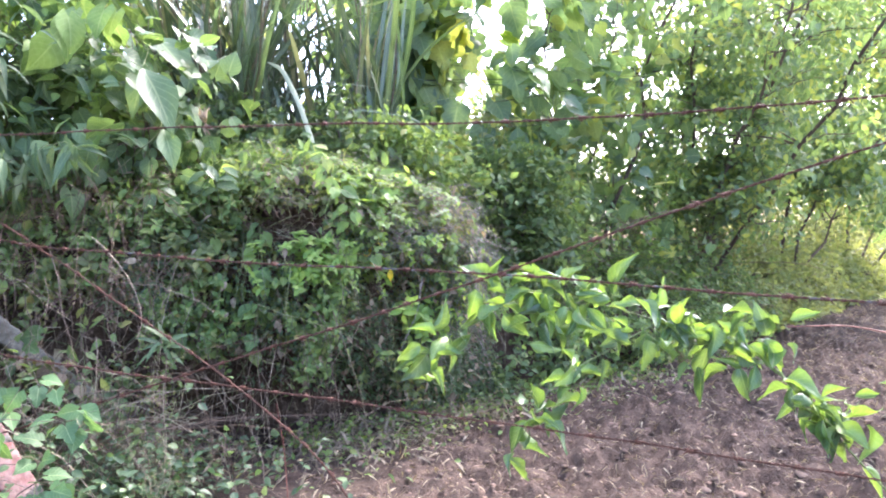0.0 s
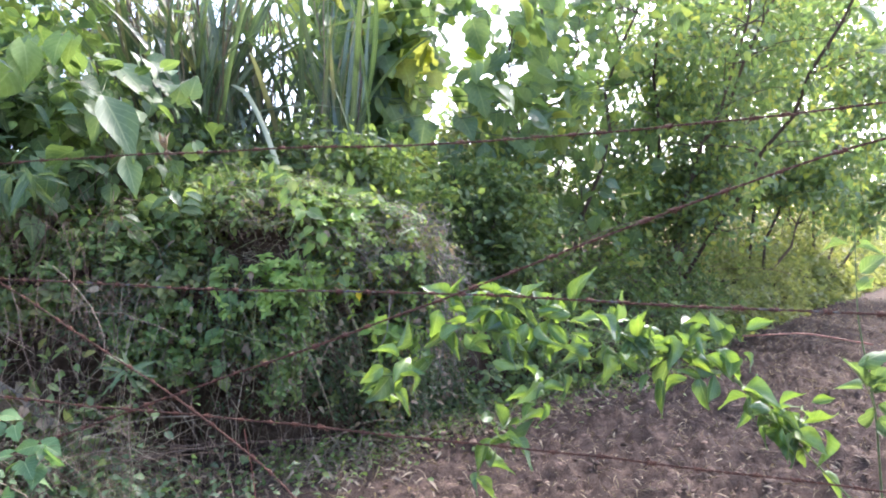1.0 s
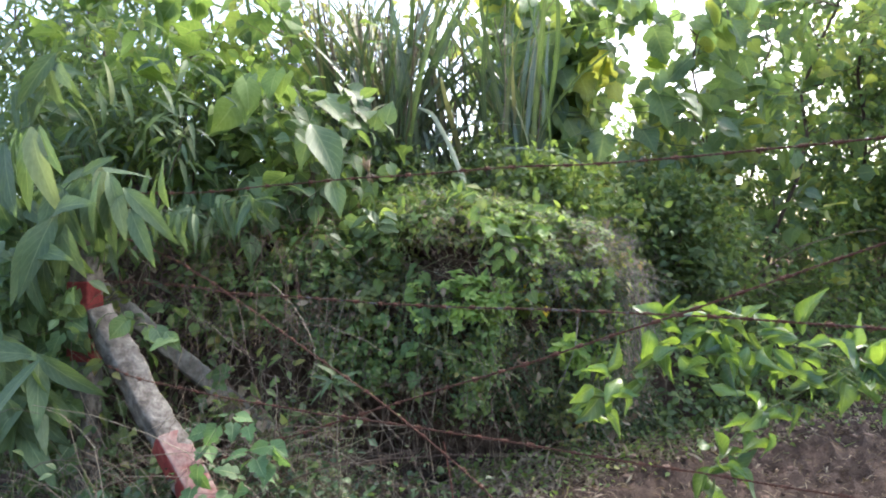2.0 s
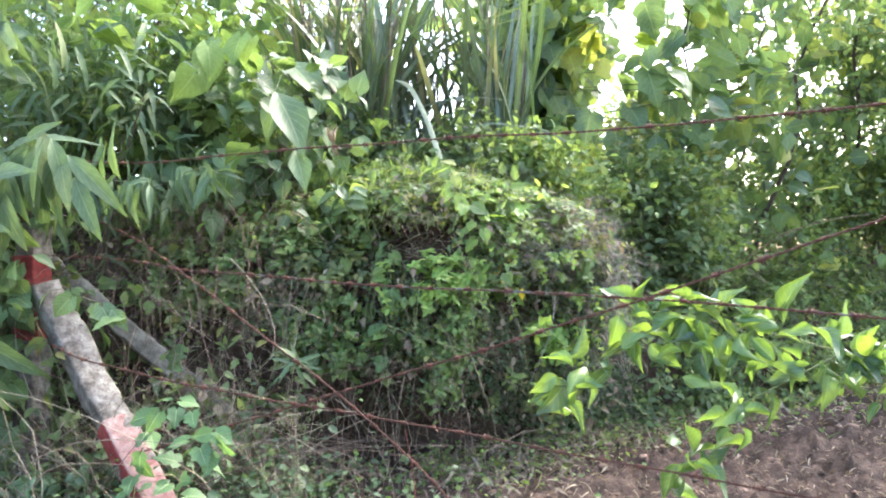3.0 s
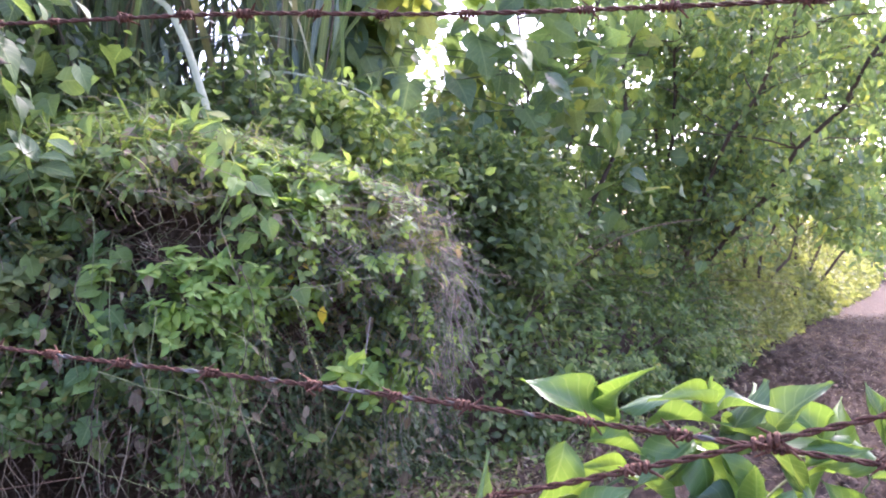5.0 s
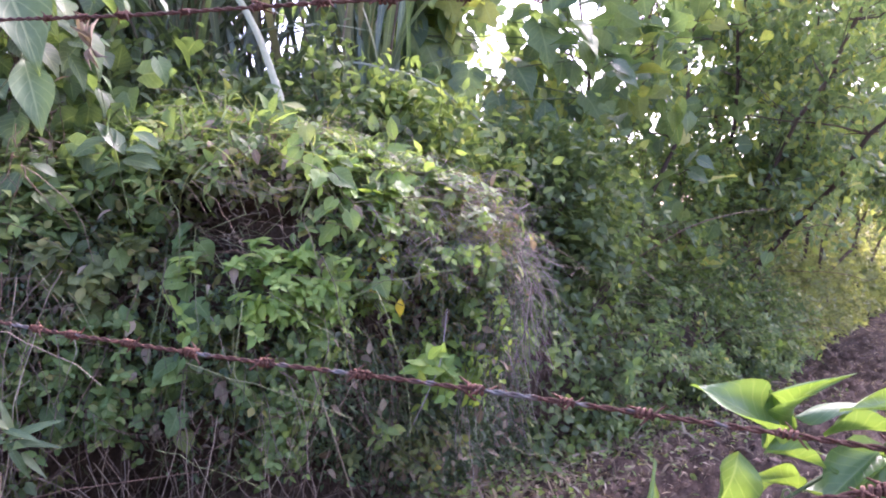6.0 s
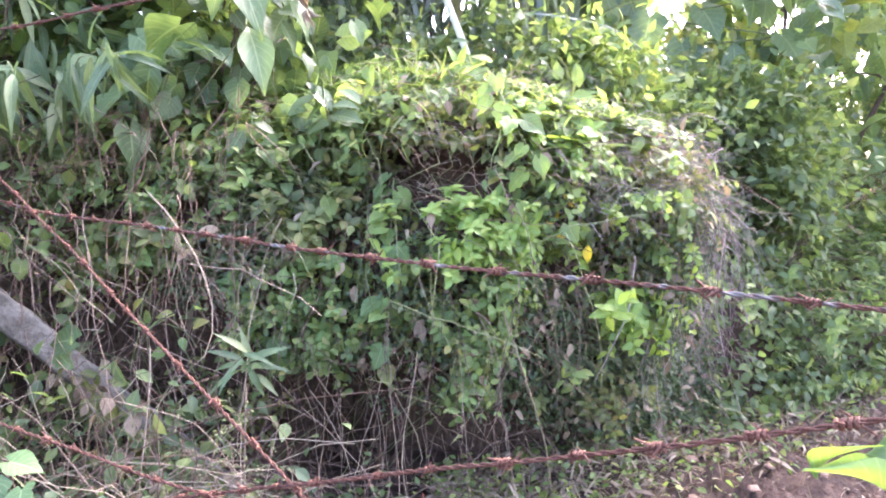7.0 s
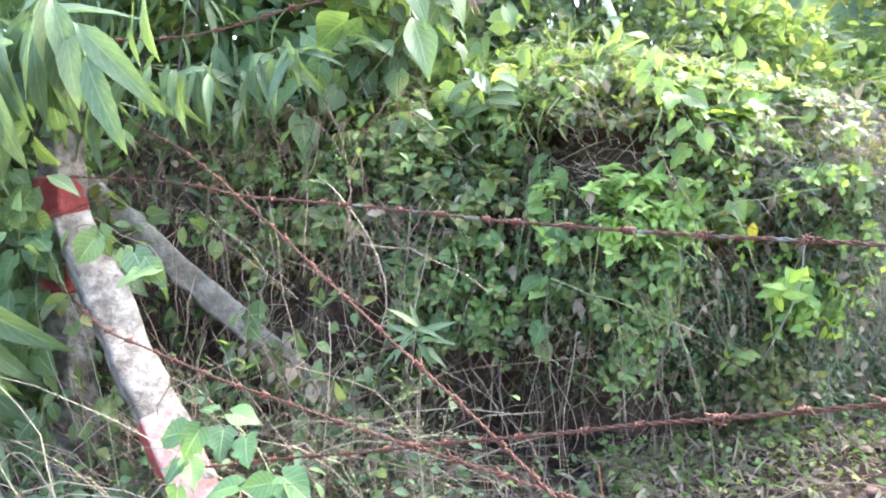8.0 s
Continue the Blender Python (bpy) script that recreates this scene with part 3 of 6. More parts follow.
def barbed_wire(points, seed, label, metal=None):
    """A two-strand twisted wire along points, with a barb every hand's width."""
    r = np.random.default_rng(seed)
    s, line = smooth_line(np.array(points), 0.006, 400)
    way = np.gradient(line, axis=0)
    way /= np.linalg.norm(way, axis=1, keepdims=True)
    a = np.cross(way, np.array([[0.3, 1.0, 0.1]]))
    a /= np.linalg.norm(a, axis=1, keepdims=True)
    b = np.cross(way, a)
    kink = np.cumsum(r.normal(0, 1, (len(s), 2)), axis=0)
    for _ in range(200):
        kink[1:-1] = 0.5 * kink[1:-1] + 0.25 * (kink[:-2] + kink[2:])
    kink -= kink.mean(0)
    kink -= np.linspace(0, 1, len(s))[:, None] * (kink[-1] - kink[0])
    line = line + (a * kink[:, :1] + b * kink[:, 1:]) * 0.00045
    thing = empty("barbed_wire", line[0], label, "barbed wire", "wires of the fence")
    home = line[0]
    for k in range(2):
        turn = s / 0.042 * 2 * math.pi + k * math.pi
        helix = line + 0.00185 * (a * np.cos(turn)[:, None] + b * np.sin(turn)[:, None]) - home
        strand = part_of(thing, "strand", tubes("strand", [helix], [(0.0018, 0.0018)], metal or WIRE_RUST, 5))
    at = 0.1
    while at < s[-1] - 0.05:
        i = int(at / 0.006)
        m = leaf_matrix(line[i] - home, way[i], (r.normal(), r.normal(), r.normal()), r.uniform(0.8, 1.15))
        part_of(strand, "barb", BARB, m)
        at += r.uniform(0.075, 0.15)
    return thing


barbed_wire(strung(2.45, -0.4, [(-2.6, 1.73), (-2.0, 1.705), (-1.4, 1.684), (-1.0, 1.668), (-0.6, 1.644), (-0.2, 1.624), (0.0, 1.602), (0.2, 1.592), (0.6, 1.587), (1.0, 1.588), (1.7, 1.61), (2.7, 1.66)]), 21, "taut rusty top strand of barbed wire on the fence")
barbed_wire(strung(2.36, -0.45, [(-2.6, 1.265), (-2.2, 1.24), (-1.8, 1.215), (-1.6, 1.191), (-1.2, 1.173), (-0.8, 1.155), (-0.4, 1.144), (0.0, 1.129), (0.4, 1.112), (0.8, 1.094), (1.2, 1.075), (2.7, 1.0)]), 22, "rusty middle strand of barbed wire, partly bare zinc", BARE_WIRE)
barbed_wire(strung(2.33, -0.28, [(-2.6, 0.9), (-2.0, 0.82), (-1.4, 0.763), (-1.0, 0.732), (-0.6, 0.716), (-0.2, 0.699), (0.2, 0.669), (0.6, 0.651), (1.2, 0.604), (2.7, 0.52)]), 23, "sagging rusty lower strand of barbed wire")
barbed_wire(strung(2.25, -0.4, [(-2.6, 0.2), (-1.6, 0.49), (-1.2, 0.629), (-0.8, 0.771), (-0.4, 0.912), (0.0, 1.053), (0.4, 1.197), (0.8, 1.342), (1.1, 1.446), (1.7, 1.6), (2.7, 1.72)]), 24, "rusty diagonal strand of barbed wire rising along the fence")
barbed_wire(strung(2.15, -0.55, [(-2.6, 1.6), (-2.0, 1.36), (-1.38, 1.088), (-1.14, 0.977), (-1.0, 0.92), (-0.86, 0.862), (-0.72, 0.798), (-0.58, 0.722), (-0.38, 0.606), (-0.3, 0.558), (-0.15, 0.4), (0.0, 0.15), (0.04, 0.02)]), 25, "loose rusty diagonal strand of barbed wire falling to the ground")


def rough_post(name, length, width, material, seed, chip=0.006):
    """A cast square post along +z, with bevelled, chipped edges."""
    bm = bmesh.new()
    bmesh.ops.create_cube(bm, size=1.0)
    bmesh.ops.scale(bm, vec=(width, width, length), verts=bm.verts)
    bmesh.ops.translate(bm, vec=(0, 0, length / 2), verts=bm.verts)
    bmesh.ops.bevel(bm, geom=list(bm.edges), offset=0.012, segments=2, affect="EDGES", profile=0.6)
    long_edges = [e for e in bm.edges if abs(e.verts[0].co.z - e.verts[1].co.z) > length * 0.5]
    bmesh.ops.subdivide_edges(bm, edges=long_edges, cuts=int(length / 0.035), use_grid_fill=True)
    r = random.Random(seed)
    for v in bm.verts:
        d = wobble(v.co.x + seed, v.co.y, v.co.z, 9.0) * chip + wobble(v.co.x, v.co.y + seed, v.co.z, 34.0) * chip * 0.8
        v.co.x *= 1 + d / width * 2
        v.co.y *= 1 + d / width * 2
    for f in bm.faces:
        f.smooth = True
    me = bpy.data.meshes.new(name)
    bm.to_mesh(me)
    bm.free()
    me.materials.append(material)
    return me


def band_mesh(name, z0, z1, width, turned, face=None):
    """A skin of paint round a post from z0 to z1; face: the paler material for faces turned up."""
    me = rough_post(name, z1 - z0, width, RED_PAINT, 4, 0.003)
    if face:
        me.materials.append(face)
        for p in me.polygons:
            if (turned @ p.normal).z > 0.3:
                p.material_index = 1
    return me


def fence_post(name, foot, top, turn, width, bands, label, paler=None, body=None):
    foot, top = Vector(foot), Vector(top)
    axis = top - foot
    thing = empty(name, foot, label, "fence post", "posts of the fence")
    thing.rotation_mode = "QUATERNION"
    thing.rotation_quaternion = axis.to_track_quat("Z", "X") @ Euler((0, 0, radians(turn))).to_quaternion()
    part_of(thing, "post_body", rough_post("post_body", axis.length, width, body or CONCRETE, len(name), 0.011))
    for z0, z1 in bands:
        part_of(thing, "painted_band", band_mesh("painted_band", z0, z1, width + 0.007, thing.rotation_quaternion, paler), pose(0, 0, z0), "flaking red paint band")
    return thing


fence_post("corner_post", (-2.6, 3.26, -0.3), (-2.55, 3.25, 1.62), 12, 0.12, ((1.4, 1.57), (1.16, 1.31)), "upright whitewashed concrete corner post with red bands, half hidden by leaves")
fence_post("brace_post", (-1.42, 2.86, -0.1), (-2.426, 3.176, 1.107), -18, 0.122, ((0.02, 0.84),), "leaning whitewashed concrete brace post with a red foot, paler pink on top", PALE_PINK)
fence_post("brace_post", (-1.28, 3.9, -0.1), (-2.62, 3.4, 1.24), 20, 0.095, (), "leaning grey concrete brace post behind the fence", None, GREY_CONCRETE)
fence_post("line_post", (2.65, 1.37, -0.2), (2.65, 1.37, 1.78), 20, 0.13, (), "whitewashed concrete fence post")


# ---- plants ----
def clumped(r, n, centres, spread):
    """n places scattered round the given centres."""
    c = centres[r.integers(0, len(centres), n)]
    return c + r.normal(0, 1, (n, 3)) * spread


def leaf_ways(r, n, hang=0.5, out=None, up=0.6):
    """Tip ways and face ways: tips hang and point outwards, faces look up and outwards."""
    D = r.normal(0, 0.7, (n, 3))
    D[:, 2] -= hang
    N = r.normal(0, 0.55, (n, 3))
    N[:, 2] += up
    if out is not None:
        D += out * 0.6
        N += out * 0.5
    return D, N


# dark hollows in the bank's face where little grows: x, z, half width, half height
HOLLOWS = ((-0.82, 1.27, 0.26, 0.12), (-0.4, 1.0, 0.1, 0.15), (0.45, 0.75, 0.1, 0.5), (-1.75, 1.18, 0.14, 0.07))


def bank_leaves(r, n, s_range, v_range, lift, gap, scale):
    """Places on the bank's face, thinned by patches; gap: how much is left bare."""
    s, v = r.uniform(*s_range, n * 2), r.uniform(*v_range, n * 2)
    P, N = bank_face(s, v), bank_normal(s, v)
    P = P + N * r.uniform(*lift, n * 2)[:, None]
    bare = 0.85 * ease(1.3, 0.5, P[:, 2]) * ease(-0.55, -1.3, P[:, 0]) * (P[:, 0] < 0.6)
    keep = np.array([wobble(*p, scale) + 0.5 * wobble(*p, scale * 2.7) for p in P]) > gap + bare + r.normal(0, 0.12, n * 2)
    keep |= (((P[:, 0] + 1.3) / 0.3) ** 2 + ((P[:, 2] - 0.8) / 0.25) ** 2 < 1) & (r.random(n * 2) < 0.45)
    keep &= P[:, 2] > 0.03
    keep &= (P[:, 2] - 0.08) + ((P[:, 0] + 1.0) / 0.85) ** 2 * 0.35 > r.uniform(0.2, 0.45, n * 2)
    for x, z, rx, rz in HOLLOWS:
        keep &= ((P[:, 0] - x) / rx) ** 2 + ((P[:, 2] - z) / rz) ** 2 > r.uniform(0.35, 1.35, n * 2)
    return P[keep][:n], N[keep][:n]


ROUND = leaf_shape((0.05, 0.3, 0.36, 0.24, 0.02), 3, 0.25, 0.15)


def shoot_leaves(r, P, O, count, reach, size):
    """Little shoots: from each place a stem outwards and up, with leaves in pairs along it."""
    n = len(P)
    way = O * 0.7 + r.normal(0, 0.45, (n, 3)) + np.array([0, 0, 0.35])
    way /= np.linalg.norm(way, axis=1, keepdims=True)
    side = np.cross(way, r.normal(0, 1, (n, 3)))
    side /= np.linalg.norm(side, axis=1, keepdims=True)
    other = np.cross(way, side)
    L = r.uniform(*reach, n)
    at, tip, face, big = [], [], [], []
    for k in range(count):
        f = (k // 2 + 1) / (count / 2)
        a = (k // 2) * 1.57 + (k % 2) * math.pi + r.normal(0, 0.3, n)
        out = side * np.cos(a)[:, None] + other * np.sin(a)[:, None]
        bow = np.array([0, 0, -0.5]) * (L * f * f)[:, None]
        at.append(P + way * (L * f)[:, None] + bow)
        tip.append(out + way * 0.45 + np.array([0, 0, -0.15]))
        face.append(way * 0.8 + np.array([0, -0.2, 0.7]) + r.normal(0, 0.2, (n, 3)))
        big.append(r.uniform(*size, n) * (1.15 - 0.45 * f))
    return np.concatenate(at), np.concatenate(tip), np.concatenate(face), np.concatenate(big)


def creeper(name, seed, s_range, counts, label, group, skirt=0, start=0.12):
    """A creeper over a stretch of bank: stems, a mat of small leaves, heart-shaped leaves over it, each of the nearest a mesh of its own."""
    r = np.random.default_rng(seed)
    home = bank_face(np.mean(s_range), 0.0)
    thing = empty(name, home, label, "creeper", group)
    mat_n, heart_n, single_n = counts
    if skirt:
        P, O = bank_leaves(r, skirt, s_range, (0.03, 0.6), (-0.06, 0.1), -0.42, 2.4)
        D, N = leaf_ways(r, len(P), 0.3, O)
        tagged(part_of(thing, "skirt_leaves", leaf_cloud("skirt_leaves", SMALL, P - home, D, N, r.uniform(0.022, 0.042, len(P)), GLOSSY_LEAF), label="small glossy leaves, coloured dark for the shade low on the bank"), kind="stuff")
    P, O = bank_leaves(r, mat_n, s_range, (start * 0.7, 1.15), (-0.1, 0.05), -0.42, 2.2)
    D, N = leaf_ways(r, len(P), 0.4, O)
    tagged(part_of(thing, "small_leaves", leaf_cloud("small_leaves", OVATE, P - home, D, N, r.uniform(0.025, 0.05, len(P)), OLIVE_LEAF)), kind="stuff")
    for k, (share, shape, material, size) in enumerate(((0.95, ROUND, VINE_LEAF, (0.032, 0.06)), (0.95, TALL_LEAF, LIME_LEAF, (0.032, 0.066)))):
        P, O = bank_leaves(r, int(mat_n * 0.115 * share), s_range, (start, 1.1), (0.0, 0.1), 0.0 + 0.06 * k, 1.9)
        A, D, N, S = shoot_leaves(r, P, O, 8, (0.05, 0.15), size)
        tagged(part_of(thing, "shoot_leaves", leaf_cloud("shoot_leaves", shape, A - home, D, N, S, material)), kind="stuff")
    Q, O2 = bank_leaves(r, mat_n // 12, s_range, (0.05, 1.0), (-0.02, 0.14), -0.1, 2.6)
    D2, N2 = leaf_ways(r, len(Q), 0.6, O2)
    tagged(part_of(thing, "dead_leaves", leaf_cloud("dead_leaves", TALL_LEAF, Q - home, D2, N2, r.uniform(0.03, 0.07, len(Q)), DRY_LEAF), label="curled brown dead leaves"), kind="stuff")
    P, O = bank_leaves(r, heart_n, s_range, (max(start, 0.25), 1.2), (0.02, 0.2), 0.05, 1.7)
    D, N = leaf_ways(r, len(P), 0.7, O)
    tagged(part_of(thing, "vine_leaves", leaf_cloud("vine_leaves", HEART, P - home, D, N, r.uniform(0.045, 0.09, len(P)), VINE_LEAF)), kind="stuff")
    P, O = bank_leaves(r, single_n, s_range, (max(start, 0.3), 1.05), (0.1, 0.24), 0.02, 1.4)
    D, N = leaf_ways(r, len(P), 0.35, O, 0.9)
    D += r.normal(0, 0.5, D.shape)
    shared = [quick_mesh("leaf", sh[0], sh[1], sh[2], VINE_LEAF) for sh in (HEART_FINE, leaf_shape((0.1, 0.26, 0.36, 0.39, 0.36, 0.28, 0.18, 0.09, 0.01), 5, 0.35, 0.35, 0.03, 0.2), TALL_FINE)]
    for i in range(len(P)):
        part_of(thing, "leaf", shared[i % 3], leaf_matrix(P[i] - home, D[i], N[i], r.uniform(0.05, 0.095)))
    lines, radii = [], []
    for _ in range(24):
        s, v = r.uniform(*s_range), r.uniform(0.25, 1.0)
        k = 9
        S = s + np.cumsum(r.normal(0, 0.05, k))
        W = np.clip(v - np.linspace(0, r.uniform(0.15, 0.6), k), 0.02, 1.2)
        lines.append(bank_face(S, W) + bank_normal(S, W) * (0.06 + np.abs(np.cumsum(r.normal(0, 0.03, k))))[:, None] - home)
        w = r.uniform(0.001, 0.0025)
        radii.append((w, w * 0.6))
    tagged(part_of(thing, "stem_work", tubes("stem_work", lines, radii, GREEN_STEM, 4), label="thin pale green vine stems"), kind="stuff")
    return thing


creeper("creeper", 31, (run_at_x(-5.5), run_at_x(-1.9)), (6500, 200, 34), "dense green creeper with small and heart-shaped leaves over the bank", "creepers on the bank")
creeper("creeper", 32, (run_at_x(-1.9), run_at_x(-0.75)), (6500, 90, 50), "green creeper with heart-shaped leaves hanging over the undercut bank", "creepers on the bank", 5500)
creeper("creeper", 33, (run_at_x(-0.75), run_at_x(0.4)), (9500, 60, 14), "green creeper mixed with dead grey stems on the bank", "creepers on the bank", 15000, 0.5)


def leaf_patch(x, z, rx, rz, n, count, shape, material, size, label, seed):
    """A bushy patch of young shoots round one place on the bank's face."""
    r = np.random.default_rng(seed)
    px, pz = x + r.normal(0, rx * 0.5, n), z + r.normal(0, rz * 0.5, n)
    W = np.interp(pz, (0.0, 0.38, 0.85, 1.2, 1.44, 1.58, 1.68), (0.0, 0.2, 0.4, 0.55, 0.7, 0.85, 1.0))
    S = face_run(px, W)
    P, O = bank_face(S, W), bank_normal(S, W)
    P = P + O * r.uniform(0.04, 0.12, n)[:, None]
    A, D, N, Z = shoot_leaves(r, P, O, count, (0.06, 0.17), size)
    home = P.mean(0)
    thing = empty("shoot", home, label, "shoot", "shoots on the bank")
    tagged(part_of(thing, "leaves", leaf_cloud("leaves", shape, A - home, D, N, Z, material)), kind="stuff")
    tagged(part_of(thing, "stem_work", tubes("stem_work", [arc(p + np.array([0, 0.12, -0.05]) - home, a - home, 0.02, 0.003, 5, r) for p, a in zip(P, A[-n:])], [(0.0016, 0.0009)] * n, GREEN_STEM, 4)), kind="stuff")
    return thing


leaf_patch(-0.64, 1.07, 0.24, 0.1, 58, 12, TALL_LEAF, SUNLIT_LEAF, (0.035, 0.065), "bushy patch of bright lime green leaves under the hollow", 50)
leaf_patch(-0.16, 0.8, 0.12, 0.09, 18, 10, TALL_LEAF, SUNLIT_LEAF, (0.05, 0.085), "bushy patch of bright lime green leaves low on the bank", 51)
leaf_patch(-1.3, 1.12, 0.22, 0.12, 24, 10, OVATE, OLIVE_LEAF, (0.045, 0.08), "bushy patch of green leaves on the bank", 52)
leaf_patch(-0.45, 1.42, 0.16, 0.1, 20, 10, ROUND, SUNLIT_LEAF, (0.045, 0.08), "bushy patch of bright green leaves beside the dead stems", 53)
leaf_patch(-2.0, 1.0, 0.2, 0.12, 18, 10, OVATE, OLIVE_LEAF, (0.045, 0.08), "bushy patch of green leaves behind the brace", 54)


leaf_patch(-0.24, 1.28, 0.24, 0.16, 13, 10, ROUND, SUNLIT_LEAF, (0.028, 0.052), "small bright green leaves growing through the grey dead stems", 59)
leaf_patch(0.0, 0.95, 0.16, 0.24, 16, 10, OVATE, SUNLIT_LEAF, (0.028, 0.055), "small bright green leaves beside the hanging dead stems", 60)
leaf_patch(0.1, 1.15, 0.2, 0.16, 18, 10, OVATE, VINE_LEAF, (0.04, 0.075), "bright green leaves growing through the dead stems", 56)
leaf_patch(0.3, 0.75, 0.16, 0.2, 16, 10, TALL_LEAF, LIME_LEAF, (0.04, 0.075), "bright green leaves growing through the hanging dead stems", 57)
leaf_patch(-0.2, 0.45, 0.3, 0.14, 22, 10, OVATE, OLIVE_LEAF, (0.03, 0.06), "green leaves low on the end of the bank", 58)


def tangle(name, n, s_range, v_range, length, lift, droop, material, label, seed, width=(0.0008, 0.002), side=0.25, curl=1.0):
    """Dead stems that hang and cross over a stretch of bank."""
    r = np.random.default_rng(seed)
    lines, radii = [], []
    for _ in range(n):
        s, v = r.uniform(*s_range), r.uniform(*v_range)
        p = bank_face(s, v) + bank_normal(s, v) * r.uniform(*lift)
        o = bank_normal(s, v)
        L = r.uniform(*length)
        way = np.array([r.normal(0, side), 0, -droop]) + o * r.uniform(0.0, 0.35) + r.normal(0, 0.15, 3)
        way /= np.linalg.norm(way)
        t = np.linspace(0, 1, 8)[:, None]
        bow = np.array([r.normal(0, 0.15), r.normal(0, 0.1), r.uniform(-0.1, 0.25)]) * curl
        line = p + way * L * t + bow * L * (t * (1 - t) * 2) + np.cumsum(r.normal(0, 0.008 * curl, (8, 3)), axis=0)
        line[:, 2] = np.maximum(line[:, 2], 0.01)
        lines.append(line)
        w = r.uniform(*width)
        radii.append((w, w * 0.5))
    return tagged(new(name, tubes(name, lines, radii, material, 3)), label, "dead stems", kind="stuff")


tangle("dead_stems", 560, (run_at_x(-0.68), run_at_x(-0.06)), (0.52, 0.9), (0.06, 0.17), (0.02, 0.15), 0.5, GREY_STEM, "curled tangle of grey dead stems lying over the bank", 41, (0.0009, 0.002), 0.8, 2.6)
tangle("dead_stem_clump", 200, (run_at_x(-0.18), run_at_x(-0.03)), (0.5, 0.78), (0.05, 0.15), (0.03, 0.14), 0.4, GREY_STEM, "matted clump of grey dead stems at the end of the bank", 39, (0.0009, 0.002), 0.8, 2.6)
tangle("hanging_dead_stems", 110, (run_at_x(-0.28), run_at_x(-0.04)), (0.35, 0.62), (0.25, 0.6), (0.03, 0.15), 1.0, GREY_STEM, "grey dead stems hanging down the end of the bank", 42, (0.001, 0.0022), 0.14, 1.3)
tangle("dry_crest_grass", 120, (run_at_x(-1.1), run_at_x(-0.55)), (0.64, 0.86), (0.08, 0.24), (0.04, 0.14), 0.15, STRAW, "straw-coloured dry grass curled over the rim of the hollow", 40, (0.0009, 0.002), 0.9, 2.4)
tangle("hanging_roots", 420, (run_at_x(-3.6), run_at_x(-0.6)), (0.2, 0.55), (0.2, 0.65), (0.0, 0.2), 1.0, DRY_STEM, "brown dry stems and roots hanging down the bank", 43, (0.001, 0.0026), 0.25)
tangle("dry_stalks", 170, (run_at_x(-3.6), run_at_x(-1.6)), (0.15, 0.6), (0.3, 0.8), (0.25, 0.7), 0.6, DRY_STEM, "straw-coloured bent dry stalks beside the brace post", 44, (0.001, 0.0028), 0.9)
tangle("dry_twigs", 800, (run_at_x(-3.4), run_at_x(-0.2)), (0.05, 0.75), (0.12, 0.4), (0.0, 0.2), 0.3, TWIG, "fine brown dry twigs woven through the creeper", 46, (0.0008, 0.0018), 0.9)
tangle("withered_stems", 280, (run_at_x(-2.8), run_at_x(-1.5)), (0.45, 0.8), (0.15, 0.42), (0.08, 0.3), 1.0, TWIG, "brown withered stems hanging behind the corner post", 47, (0.001, 0.0028), 0.3)
tangle("bare_twigs", 45, (run_at_x(-2.6), run_at_x(0.3)), (0.1, 0.9), (0.2, 0.6), (0.1, 0.35), 0.4, GREEN_STEM, "thin green and brown twigs sticking out of the creeper", 45, (0.001, 0.0025), 0.7)


def crest_grass(n, seed):
    """Thin lime green grass that lies over the crest of the bank."""
    r = np.random.default_rng(seed)
    P, O = bank_leaves(r, n, (run_at_x(-1.3), run_at_x(-0.45)), (0.66, 0.95), (0.03, 0.14), -0.1, 2.4)
    D = r.normal(0, 0.6, (len(P), 3)) + O * 0.3 + np.array([0, -0.3, 0.0])
    N = r.normal(0, 0.5, (len(P), 3)) + np.array([0, -0.2, 0.8])
    shape = leaf_shape((0.012, 0.026, 0.03, 0.026, 0.016, 0.002), 3, 0.5, 0.6)
    return new("crest_grass", leaf_cloud("crest_grass", shape, P, D, N, r.uniform(0.06, 0.16, len(P)), VINE_LEAF))


tagged(crest_grass(650, 47), "thin green grass lying over the crest of the bank", "grass", kind="stuff")


def crest_leaves(n, shape, material, size, label, seed, gap):
    """Medium leaves that lie over the crest and shoulder of the bank, faces to the light."""
    r = np.random.default_rng(seed)
    P, O = bank_leaves(r, n, (run_at_x(-2.4), run_at_x(0.35)), (0.52, 1.15), (0.0, 0.14), gap, 2.1)
    D = r.normal(0, 0.7, (len(P), 3)) + O * 0.3 + np.array([0, -0.25, -0.15])
    N = r.normal(0, 0.45, (len(P), 3)) + np.array([0, -0.15, 0.9])
    return tagged(new("crest_leaves", leaf_cloud("crest_leaves", shape, P, D, N, r.uniform(*size, len(P)), material)), label, "creeper", kind="stuff")


crest_leaves(850, leaf_shape((0.03, 0.2, 0.29, 0.3, 0.24, 0.12, 0.005), 5, 0.3, 0.3, 0.02), SHRUB_LEAF, (0.04, 0.085), "medium green leaves lying over the crest of the bank", 48, -0.05)
crest_leaves(380, leaf_shape((0.02, 0.16, 0.24, 0.25, 0.2, 0.1, 0.005), 5, 0.4, 0.35, 0.02), VINE_LEAF, (0.045, 0.09), "sunlit green leaves lying over the crest of the bank", 49, 0.1)


